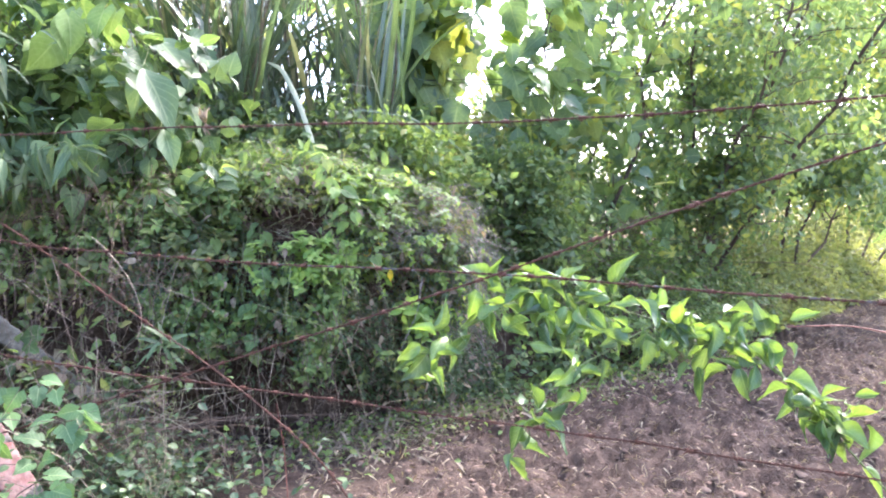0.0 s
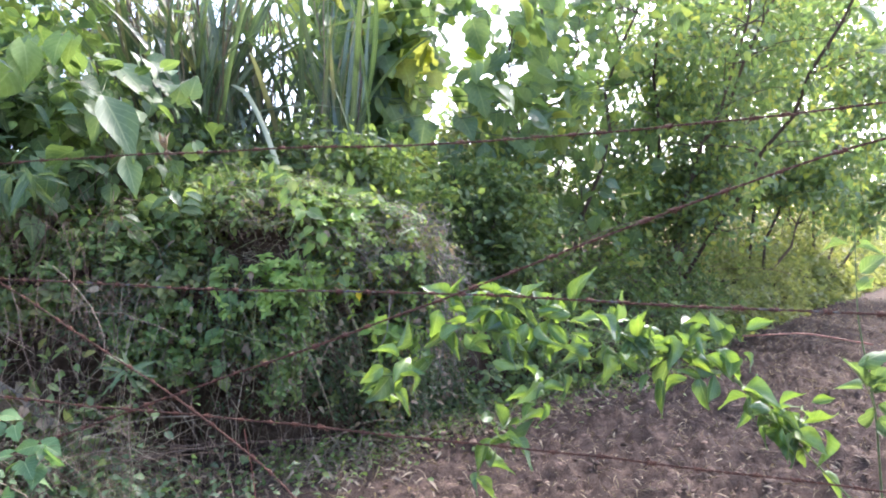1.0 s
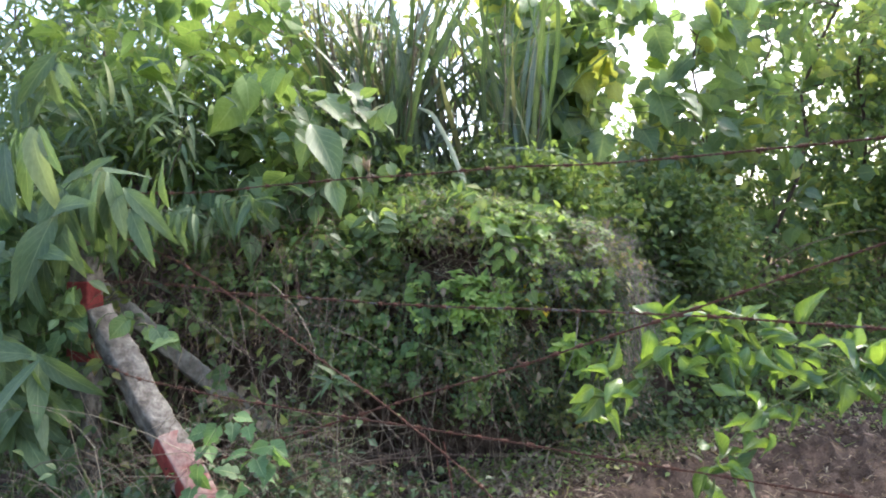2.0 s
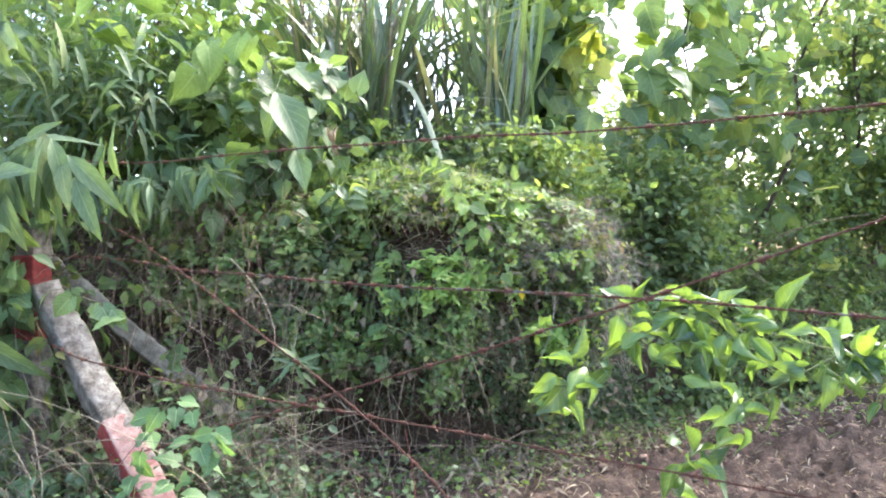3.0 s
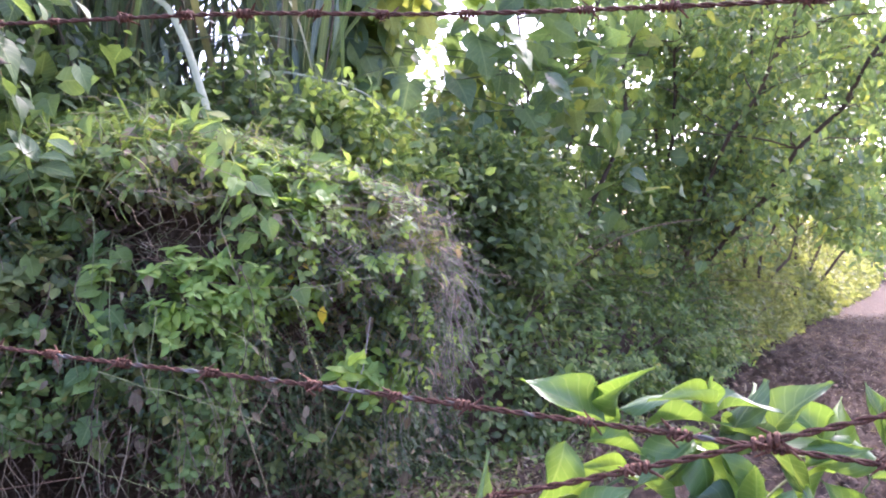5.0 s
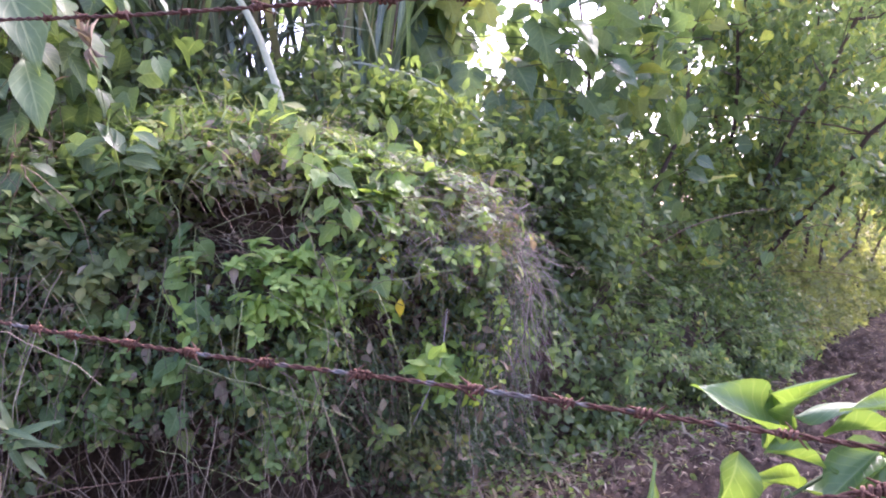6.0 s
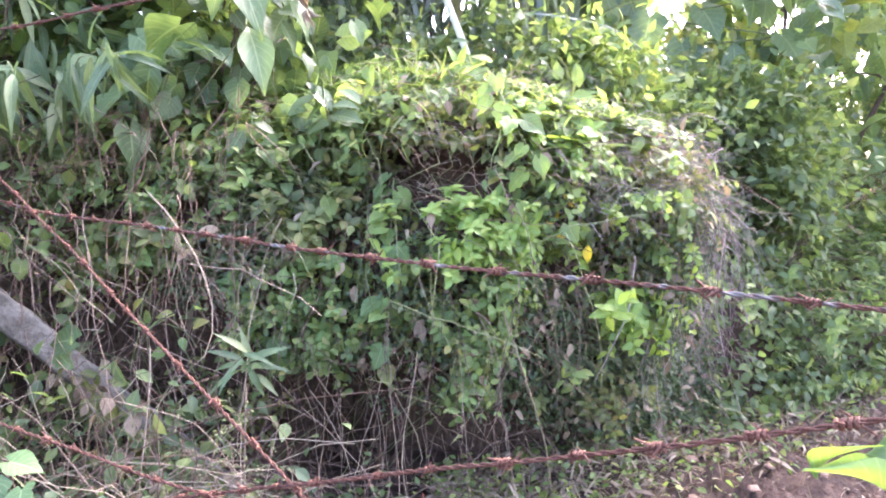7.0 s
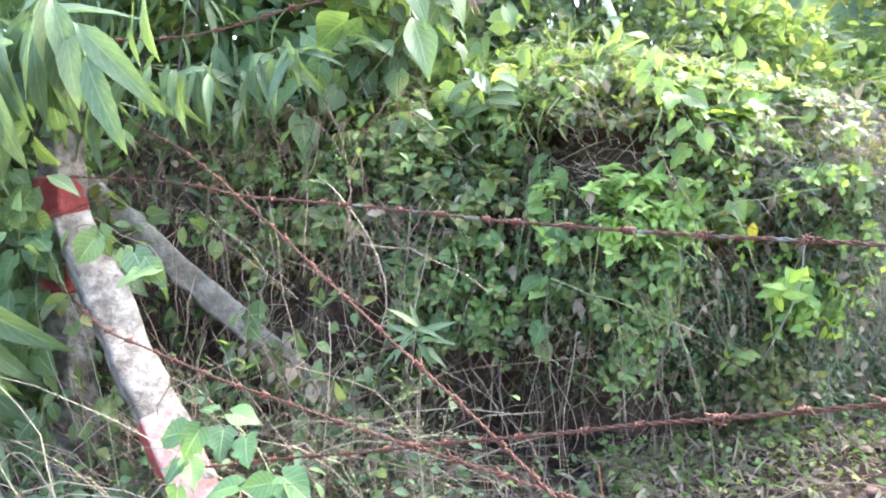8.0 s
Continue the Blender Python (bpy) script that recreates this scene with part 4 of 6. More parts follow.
def crest_sprays(n, shape, material, size, label, seed):
    """Longer leafy shoots that stand up out of the crest and lean over it."""
    r = np.random.default_rng(seed)
    P, O = bank_leaves(r, n, (run_at_x(-2.4), run_at_x(0.1)), (0.62, 1.2), (0.0, 0.06), -0.1, 2.0)
    A, D, N, Z = shoot_leaves(r, P, O * 0.4 + np.array([0, 0, 0.7]), 12, (0.14, 0.34), size)
    return tagged(new("crest_shoots", leaf_cloud("crest_shoots", shape, A, D, N, Z, material)), label, "shoots", kind="stuff")


crest_sprays(46, TALL_LEAF, SHRUB_LEAF, (0.045, 0.085), "dull green leafy shoots standing up out of the crest", 61)
crest_sprays(26, OVATE, VINE_LEAF, (0.04, 0.075), "fresh green leafy shoots standing up out of the crest", 62)


def shrub(name, at, radius, height, leaves, size, shape, material, label, seed, base=0.1, clusters=60, group="", category="shrub", spread=0.13, stems=14, bark=None, hang=0.3, singles=0):
    """A bush: stems from the foot to leaf clusters in a rounded, uneven crown."""
    r = np.random.default_rng(seed)
    thing = empty(name, at, label, category, group)
    c = r.normal(0, 1, (clusters, 3))
    c /= np.linalg.norm(c, axis=1, keepdims=True)
    c *= r.uniform(0.35, 1.0, (clusters, 1)) ** 0.6
    c = c * np.array([radius[0], radius[1], (height - base) / 2]) + np.array([0, 0, (height + base) / 2])
    c += r.normal(0, 0.12, c.shape) * radius[0]
    c[:, 2] = np.maximum(c[:, 2], base)
    P = clumped(r, leaves, c, spread)
    P[:, 2] = np.maximum(P[:, 2], 0.04)
    O = P - np.array([0, 0, height * 0.45])
    O /= np.linalg.norm(O, axis=1, keepdims=True) + 1e-6
    D, N = leaf_ways(r, leaves, hang, O)
    tagged(part_of(thing, "leaves", leaf_cloud("leaves", shape, P, D, N, r.uniform(*size, leaves), material)), kind="stuff")
    if singles:
        me = quick_mesh("leaf", *shape, material)
        far = np.argsort(P[:, 1])[:singles]
        for i in far:
            p = P[i] + r.normal(0, 0.05, 3) + O[i] * 0.08
            part_of(thing, "leaf", me, leaf_matrix(p, D[i], N[i], r.uniform(*size) * 1.1))
    lines, radii = [], []
    for k in range(stems):
        tip = c[r.integers(0, clusters)]
        foot = np.array([r.normal(0, 0.12), r.normal(0, 0.12), -0.05])
        line = arc(foot, tip, 0.1 * height * r.uniform(-0.3, 1), 0.03, 9, r)
        w = 0.006 + 0.006 * height * r.random()
        part_of(thing, "stem", tubes("stem", [line], [(w, w * 0.3)], bark or BARK, 5))
        mid = line[5]
        for _ in range(3):
            lines.append(arc(mid, mid + r.normal(0, 0.3, 3) * radius[0] + np.array([0, 0, 0.2]), 0.03, 0.015, 6, r))
            radii.append((w * 0.45, w * 0.15))
    tagged(part_of(thing, "twig_work", tubes("twig_work", lines, radii, bark or BARK, 4)), kind="stuff")
    return thing


# shrubs of the hedge, from the end of the bank to the far right
r = np.random.default_rng(60)
sx = [0.75, 1.15, 1.7, 2.3, 2.95, 3.6, 4.4, 5.3, 6.3, 7.5, 8.8, 10.2, 11.8, 13.5, 15.5]
for k, x in enumerate(sx):
    s = run_at_x(x)
    i = int(s / 0.05)
    back = 0.55 + 0.1 * min(k, 6)
    p = FOOT_LINE[i] + FOOT_IN[i] * back
    near = k < 6
    shrub("hedge_shrub", (float(p[0]), float(p[1]), 0.0), (0.6 + 0.06 * k, 0.6 + 0.05 * k), (2.15 if k < 4 else 1.95) + 0.04 * k + r.uniform(-0.15, 0.2), 3200 if near else 2300,
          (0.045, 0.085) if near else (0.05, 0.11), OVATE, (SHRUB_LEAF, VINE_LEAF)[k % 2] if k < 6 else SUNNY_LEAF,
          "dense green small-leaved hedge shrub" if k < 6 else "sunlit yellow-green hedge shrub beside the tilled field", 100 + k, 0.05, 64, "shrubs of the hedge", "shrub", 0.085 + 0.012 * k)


def tree(name, at, stems, leaves, size, shape, material, label, seed, spread, twig=5, singles=0, droop=0.5):
    """Leaning stems from one foot, each with limbs and twigs that carry the leaves. stems: tips, as seen from the foot."""
    r = np.random.default_rng(seed)
    thing = empty(name, at, label, "tree", "trees behind the hedge")
    ends = []
    for tip in stems:
        tip = np.array(tip, float)
        line = arc((0, 0, -0.1), tip, 0.05, 0.05, 12, r)
        w = 0.007 + 0.0045 * np.linalg.norm(tip)
        trunk = part_of(thing, "trunk", tubes("trunk", [line], [(w, w * 0.35)], BARK, 7))
        limbs, radii = [], []
        for k in range(4, 12):
            for q in range(twig):
                way = np.array([r.normal(0, 0.55), r.normal(0, 0.55), r.uniform(-0.15, 0.5)]) * spread
                limb = arc(line[k], line[k] + way, 0.06, 0.03, 7, r)
                if q == 0:
                    part_of(trunk, "limb", tubes("limb", [limb], [(w * 0.32, w * 0.08)], BARK, 5))
                else:
                    limbs.append(limb)
                    radii.append((w * 0.2, w * 0.05))
                ends += [limb[3], limb[4], limb[5], limb[6], limb[6]]
        tagged(part_of(thing, "twig_work", tubes("twig_work", limbs, radii, BARK, 4)), kind="stuff")
    ends = np.array(ends)
    P = clumped(r, leaves, ends, 0.11)
    D, N = leaf_ways(r, leaves, droop)
    S = r.uniform(*size, leaves)
    tagged(part_of(thing, "crown", leaf_cloud("crown", shape, P, D, N, S, material)), kind="stuff")
    if singles:
        me = quick_mesh("leaf", *(HEART_FINE if shape is HEART else shape), material)
        for i in np.argsort(P[:, 1])[:singles]:
            part_of(thing, "leaf", me, leaf_matrix(P[i] + r.normal(0, 0.08, 3), D[i], N[i], S[i] * 1.15))
    return thing


shrub("hedge_shrub", (0.45, 6.15, 0.5), (0.75, 0.4), 1.5, 4200, (0.045, 0.085), OVATE, SHRUB_LEAF, "dark green shrub on the end of the bank", 130, 0.2, 60, "shrubs of the hedge", "shrub", 0.1)
shrub("hedge_shrub", (-0.2, 5.75, 0.9), (0.55, 0.35), 1.0, 2400, (0.045, 0.085), OVATE, VINE_LEAF, "green shrub behind the shoulder of the bank", 133, 0.1, 46, "shrubs of the hedge", "shrub", 0.1)
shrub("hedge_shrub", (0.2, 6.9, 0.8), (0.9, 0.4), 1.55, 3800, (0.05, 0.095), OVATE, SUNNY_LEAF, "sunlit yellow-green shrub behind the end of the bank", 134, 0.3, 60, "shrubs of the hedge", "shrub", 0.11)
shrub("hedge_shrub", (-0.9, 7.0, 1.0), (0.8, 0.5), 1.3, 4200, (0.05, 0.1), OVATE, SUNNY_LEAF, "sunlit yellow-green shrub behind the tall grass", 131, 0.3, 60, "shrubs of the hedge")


shrub("hedge_shrub", (-1.6, 6.5, 1.4), (0.9, 0.4), 1.0, 3400, (0.05, 0.1), OVATE, SHRUB_LEAF, "dark green shrub behind the foot of the tall grass", 132, 0.2, 60, "shrubs of the hedge")


# undergrowth on the shelf behind the crest
for k, (x, y, wide, tall, kind) in enumerate(((-1.95, 5.15, 0.5, 0.75, SHRUB_LEAF), (-1.35, 5.2, 0.5, 0.7, SHRUB_LEAF), (-0.75, 5.25, 0.5, 0.62, SHRUB_LEAF), (-0.3, 5.35, 0.42, 0.55, VINE_LEAF))):
    shrub("undergrowth", (x, y, 1.5), (wide, 0.3), tall, 1500, (0.04, 0.085), (OVATE, TALL_LEAF)[k % 2], kind, "low leafy undergrowth at the foot of the tall grass", 145 + k, 0.05, 44, "undergrowth on the bank", "shrub", 0.08, 8, GREEN_STEM)


def hedge_foot(s_range, n, size, material, label, seed):
    """Low leaves that close the hedge down to the soil."""
    r = np.random.default_rng(seed)
    P, O = bank_leaves(r, n, s_range, (0.0, 0.9), (-0.05, 0.3), -0.12, 1.9)
    D, N = leaf_ways(r, len(P), 0.3, O)
    return tagged(new("hedge_undergrowth", leaf_cloud("hedge_undergrowth", OVATE, P, D, N, r.uniform(*size, len(P)), material)), label, "undergrowth", kind="stuff")


hedge_foot((run_at_x(0.2), run_at_x(4.0)), 9000, (0.04, 0.075), SHRUB_LEAF, "dark green low leaves at the foot of the hedge", 135)
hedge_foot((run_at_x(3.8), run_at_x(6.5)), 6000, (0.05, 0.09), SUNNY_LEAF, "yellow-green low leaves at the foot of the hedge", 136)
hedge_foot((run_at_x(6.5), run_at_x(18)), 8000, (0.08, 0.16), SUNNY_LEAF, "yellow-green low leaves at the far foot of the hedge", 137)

tangle("bare_branches", 46, (run_at_x(1.3), run_at_x(4.2)), (0.5, 1.0), (0.5, 1.3), (0.05, 0.45), -0.15, TWIG, "bare brown branches standing out of the hedge", 59, (0.003, 0.007), 1.0)
tangle("bare_hedge_twigs", 160, (run_at_x(0.6), run_at_x(4.2)), (0.3, 1.0), (0.25, 0.7), (0.1, 0.5), -0.1, TWIG, "fine bare brown twigs in the face of the hedge", 63, (0.0015, 0.003), 0.9)


def hedge_shoots(n, s_range, size, material, label, seed, gap=0.05):
    """Young leaf tufts that stand out of the hedge's face in patches."""
    r = np.random.default_rng(seed)
    P, O = bank_leaves(r, n, s_range, (0.05, 1.1), (0.1, 0.42), gap, 1.6)
    A, D, N, S = shoot_leaves(r, P, O, 10, (0.06, 0.2), size)
    return tagged(new("hedge_shoots", leaf_cloud("hedge_shoots", TALL_LEAF, A, D, N, S, material)), label, "shoots", kind="stuff")


hedge_shoots(420, (run_at_x(0.45), run_at_x(3.6)), (0.04, 0.075), VINE_LEAF, "green young shoots standing out of the hedge", 138)
hedge_shoots(170, (run_at_x(0.45), run_at_x(4.2)), (0.04, 0.08), LIME_LEAF, "lime green young shoots standing out of the hedge", 139, 0.2)

# broad-leaved trees on the right
tree("broadleaf_tree", (3.2, 10.2, 0), ((0.0, -3.6, 3.7), (0.7, -3.2, 4.4), (1.1, -4.2, 4.0), (-0.6, -2.6, 4.4)), 7200, (0.055, 0.115), TALL_LEAF, TREE_LEAF, "tree with dull green leaves arching over the field", 70, 1.0, 5)
tree("broadleaf_tree", (1.3, 7.9, 0), ((0.1, -0.3, 4.2), (0.45, -0.4, 3.4), (1.3, -0.2, 4.6), (-0.35, -0.7, 2.7), (-0.35, -1.2, 3.3)), 1180, (0.09, 0.2), HEART, TREE_LEAF, "slender tree with large drooping heart-shaped leaves", 71, 0.75, 5, 90, 0.35)
tree("broadleaf_tree", (2.9, 9.3, 0), ((0.2, -0.3, 4.8), (1.0, -0.6, 3.9), (-0.8, -0.3, 4.4), (1.7, -0.1, 5.2)), 9500, (0.06, 0.13), TALL_LEAF, TREE_LEAF, "many-stemmed tree with dull green leaves against the sky", 72, 1.0, 5)
tree("broadleaf_tree", (5.2, 11.6, 0), ((0.2, -0.3, 5.6), (1.3, -0.6, 4.6), (-1.2, -0.3, 5.2), (2.2, -0.4, 4.2)), 13000, (0.08, 0.16), TALL_LEAF, TREE_LEAF, "tree with dull green leaves leaning over the hedge", 73, 1.3, 5)
tree("broadleaf_tree", (8.2, 15.2, 0), ((0.2, -0.3, 6.4), (1.8, -0.6, 5.2), (-1.6, -0.3, 6.0), (3.0, -0.9, 4.4)), 10000, (0.11, 0.21), TALL_LEAF, TREE_LEAF, "tree with dull green leaves leaning over the hedge", 74, 1.7, 5)
tree("broadleaf_tree", (-0.5, 7.3, 1.2), ((0.25, -0.5, 2.2), (-0.3, -0.2, 2.8), (0.5, -0.4, 2.6)), 760, (0.14, 0.26), LOBED, TREE_LEAF, "tree with large dark lobed leaves hanging before the sky", 75, 0.6, 4, 60, 1.0)

for k, (x, y, h) in enumerate(((19.5, 30.0, 4.2), (23.0, 33.0, 5.0), (27.0, 36.0, 4.6), (32.0, 40.0, 6.0), (24.0, 44.0, 6.5))):
    shrub("distant_tree", (x, y, 0.0), (2.6, 2.2), h, 900, (0.25, 0.5), OVATE, TREE_LEAF, "hazy green tree far off beyond the field", 180 + k, 0.3, 50, "distant trees", "tree", 0.5, 6)

tree("broadleaf_tree", (0.45, 10.6, 0), ((0.1, 0, 3.0), (-0.6, 0, 2.7), (0.7, 0.1, 3.0), (1.2, 0, 3.3)), 5200, (0.06, 0.13), TALL_LEAF, TREE_LEAF, "low tree with dull green leaves under the open sky", 69, 0.9, 5)

# leafy growth on the left
shrub("leafy_shrub", (-2.75, 4.5, 1.3), (0.85, 0.35), 1.6, 2300, (0.05, 0.1), TALL_LEAF, LIME_LEAF, "backlit lime green small-leaved shrub behind the bamboo", 81, 0.1, 55, "", "shrub", 0.11, 12)
shrub("leafy_shrub", (-3.6, 4.4, 1.0), (0.8, 0.35), 2.2, 2000, (0.05, 0.11), OVATE, SHRUB_LEAF, "dark green small-leaved shrub behind the corner post", 83, 0.1, 55, "", "shrub", 0.12, 12)
tree("leafy_tree", (-3.3, 5.0, 0.8), ((0.5, -0.3, 2.6), (1.2, 0.2, 2.2), (-0.5, -0.2, 3.0), (0.9, -0.6, 1.6)), 460, (0.1, 0.2), HEART, LIME_LEAF, "tree with large bright green heart-shaped leaves over the bank", 76, 0.75, 5, 70, 0.8)
tree("leafy_tree", (-4.6, 5.6, 0.8), ((0.5, -0.3, 3.6), (1.4, 0.2, 3.2), (-0.5, -0.2, 3.4), (0.6, -0.9, 2.4)), 3600, (0.1, 0.22), LANCE, BAMBOO_LEAF, "dense bamboo-like tree with narrow leaves behind the corner post", 77, 0.95, 5)
tree("leafy_tree", (-3.0, 7.6, 1.2), ((0.5, -0.3, 3.6), (1.4, 0.2, 3.2), (-0.5, -0.2, 3.4), (0.6, -0.9, 2.0)), 1500, (0.1, 0.18), TALL_LEAF, SUNNY_LEAF, "backlit yellow-green tree behind the tall grass", 78, 0.9, 5)
shrub("bamboo_thicket", (-2.95, 4.1, 0.9), (0.75, 0.5), 1.9, 1100, (0.1, 0.22), LANCE, BAMBOO_LEAF, "thicket of bamboo with narrow drooping leaves on the bank", 79, 0.1, 45, "", "shrub", 0.15, 12, None, 0.7, 40)
shrub("leafy_shrub", (-2.0, 4.4, 1.5), (0.6, 0.4), 0.9, 420, (0.07, 0.14), HEART, BROAD_LEAF, "climbing plant with heart-shaped leaves on the bank", 80, 0.1, 30, "", "shrub", 0.13, 10, None, 0.7, 40)


shrub("weeds", (-2.6, 3.5, 0.0), (0.6, 0.25), 0.95, 300, (0.04, 0.09), OVATE, SHRUB_LEAF, "green weeds and creeper between the fence braces", 140, 0.05, 40, "", "weeds", 0.1, 10, GREEN_STEM, 0.5, 8)
shrub("weeds", (-1.72, 3.55, 0.0), (0.38, 0.12), 0.75, 200, (0.035, 0.075), OVATE, SHRUB_LEAF, "green weeds growing up before the bank", 141, 0.05, 40, "", "weeds", 0.1, 10, GREEN_STEM, 0.5, 4)
shrub("weeds", (-2.95, 3.3, 0.3), (0.4, 0.25), 1.5, 800, (0.06, 0.12), HEART, BROAD_LEAF, "leafy creeper climbing round the corner post", 142, 0.05, 40, "", "weeds", 0.12, 10, GREEN_STEM, 0.7, 20)




def stalk_tuft(at, n, length, label, seed, material=None, wide=1.0):
    """A loose tuft of bent dry stalks."""
    r = np.random.default_rng(seed)
    lines, radii = [], []
    for _ in range(n):
        a = np.array([r.normal(0, 0.22) * wide, r.normal(0, 0.12), 0.0])
        L = r.uniform(*length)
        way = np.array([r.normal(0, 0.45), r.normal(-0.1, 0.25), 1.0])
        b = a + way / np.linalg.norm(way) * L
        line = arc(a, b, 0, 0.006, 9, r)
        t = np.linspace(0, 1, 9)
        line[:, 0] += r.normal(0, 0.42) * L * t ** 2.4
        line[:, 2] -= r.uniform(0, 0.65) * L * t ** 3
        lines.append(line)
        radii.append((r.uniform(0.0014, 0.0034), 0.0009))
    thing = new("dry_stalk_tuft", tubes("dry_stalk_tuft", lines, radii, material or DRY_STEM, 4))
    thing.location = at
    return tagged(thing, label, "dry grass", kind="stuff")


stalk_tuft((-1.9, 3.25, 0.0), 34, (0.5, 1.05), "straw-coloured bent dry stalks behind the brace post", 151, None, 1.6)
stalk_tuft((-1.75, 3.5, 0.0), 40, (0.45, 0.9), "tangled dry stalks hiding the rear brace", 156)
stalk_tuft((-1.45, 3.4, 0.0), 22, (0.4, 0.85), "straw-coloured bent dry stalks beside the brace post", 152)
stalk_tuft((-2.3, 3.1, 0.0), 26, (0.5, 1.1), "straw-coloured dry stalks round the brace posts", 153)
stalk_tuft((-2.25, 2.85, 0.0), 16, (0.7, 1.2), "straw-coloured dry stalks before the corner post", 154)
stalk_tuft((-0.95, 3.75, 0.0), 12, (0.3, 0.7), "thin dry stalks before the undercut bank", 155)

stalk_tuft((-1.8, 3.2, 0.0), 40, (0.7, 1.2), "pale straw stalks arching over beside the brace post", 157, STRAW, 1.5)
stalk_tuft((-2.2, 2.9, 0.0), 12, (0.8, 1.35), "pale straw stalks arching over between the braces", 158, STRAW, 1.2)
stalk_tuft((-1.98, 3.42, 0.0), 42, (0.4, 0.85), "tangled brown dry stalks before the rear brace", 160)
stalk_tuft((-1.85, 3.3, 0.0), 70, (0.45, 0.95), "brown withered stalks matted before the rear brace", 176, TWIG, 1.5)
stalk_tuft((-2.1, 3.28, 0.1), 50, (0.5, 1.0), "brown withered stalks matted between the braces", 177, TWIG, 1.2)
stalk_tuft((-1.6, 3.52, 0.0), 90, (0.35, 0.7), "dense brown withered stalks before the rear brace", 178, TWIG, 1.3)
stalk_tuft((-1.2, 3.6, 0.0), 9, (0.4, 0.8), "pale straw stalks before the undercut bank", 159, STRAW, 1.4)


def sprout(at, n, size, shape, material, label, seed, spread=0.06, reach=(0.0, -0.12, 0.08)):
    """A young shoot standing out of the creeper, with its leaves round the end."""
    r = np.random.default_rng(seed)
    at = np.array(at, float)
    thing = empty("shoot", at, label, "shoot", "shoots on the bank")
    tip = np.array(reach, float)
    stem = part_of(thing, "stem", tubes("stem", [arc((0, 0.1, -0.05), tip, 0.03, 0.004, 7, r)], [(0.0025, 0.0012)], GREEN_STEM, 5))
    me = [quick_mesh("leaf", *shape, material), quick_mesh("leaf", *(NARROW if shape is NARROW else OVATE), material)]
    for k in range(n):
        a = 2 * math.pi * k / n * 1.618 * 2
        way = np.array([math.cos(a), -0.45 + r.normal(0, 0.3), math.sin(a) * 0.75 + 0.15])
        root = tip * r.uniform(0.5, 1.0) + r.normal(0, spread * 0.5, 3)
        part_of(stem, "leaf", me[k % 3 == 2], leaf_matrix(root, way, np.array([r.normal(0, 0.4), -0.6, 0.8]), r.uniform(*size)))
    return thing


sprout((-0.18, 4.22, 0.76), 14, (0.05, 0.085), TALL_LEAF, SUNLIT_LEAF, "bright lime green shoot low on the bank", 161)
sprout((-0.6, 4.2, 1.12), 22, (0.035, 0.06), TALL_LEAF, LIME_LEAF, "bright green tuft of small leaves under the hollow", 162, 0.14)
sprout((-0.42, 4.3, 1.1), 18, (0.035, 0.06), TALL_LEAF, LIME_LEAF, "bright green tuft of small leaves on the bank", 163, 0.12)
sprout((-0.34, 4.28, 0.47), 10, (0.04, 0.07), OVATE, VINE_LEAF, "green rosette low on the bank", 164)
sprout((-1.32, 3.62, 0.66), 12, (0.1, 0.16), NARROW, BAMBOO_LEAF, "shoot with long narrow leaves before the bank", 165, 0.03)
sprout((-1.4, 4.1, 0.75), 12, (0.05, 0.08), OVATE, VINE_LEAF, "green shoot hanging out of the creeper", 166)
sprout((-1.2, 4.1, 1.5), 10, (0.1, 0.15), TALL_LEAF, BROAD_LEAF, "shoot with pale broad leaves on top of the bank", 167, 0.08)
sprout((-1.55, 4.15, 1.42), 9, (0.09, 0.14), TALL_LEAF, BROAD_LEAF, "shoot with pale broad leaves on top of the bank", 168, 0.08)
sprout((-0.75, 4.5, 1.68), 12, (0.07, 0.11), TALL_LEAF, LIME_LEAF, "sunlit shoot on the crest of the bank", 169, 0.1)
sprout((-0.35, 4.6, 1.55), 12, (0.06, 0.1), TALL_LEAF, LIME_LEAF, "sunlit shoot on the crest of the bank", 170, 0.1)
sprout((0.15, 4.8, 1.1), 12, (0.05, 0.08), OVATE, VINE_LEAF, "bright green shoot among the dead stems", 171, 0.07)
sprout((0.45, 5.0, 0.7), 12, (0.05, 0.08), TALL_LEAF, LIME_LEAF, "bright green shoot at the end of the bank", 172, 0.08)
sprout((-2.3, 3.9, 1.3), 10, (0.06, 0.1), OVATE, VINE_LEAF, "green shoot in the creeper", 173, 0.1)
sprout((-1.75, 4.05, 1.1), 14, (0.04, 0.07), OVATE, VINE_LEAF, "green shoot in the creeper", 174, 0.1)
sprout((-1.75, 3.85, 0.7), 12, (0.05, 0.08), OVATE, VINE_LEAF, "green shoot in the creeper", 175, 0.1)
for k, (x, y, z, size) in enumerate(((-1.03, 4.08, 0.58, 0.085), (-0.64, 4.2, 0.47, 0.07), (-1.12, 4.08, 0.95, 0.09), (-0.95, 4.05, 0.8, 0.085), (-0.86, 4.05, 1.05, 0.08), (-2.02, 3.72, 0.5, 0.11))):
    ob = new("heart_leaf", quick_mesh("heart_leaf", *HEART_FINE, LIME_LEAF))
    ob.matrix_basis = leaf_matrix((x, y, z), (0.2 * (-1) ** k, -0.2, -0.8), (0.15, -0.9, 0.4), size)
    tagged(ob, "single pale green heart-shaped leaf hanging on the creeper", "leaf", "heart leaves on the bank")

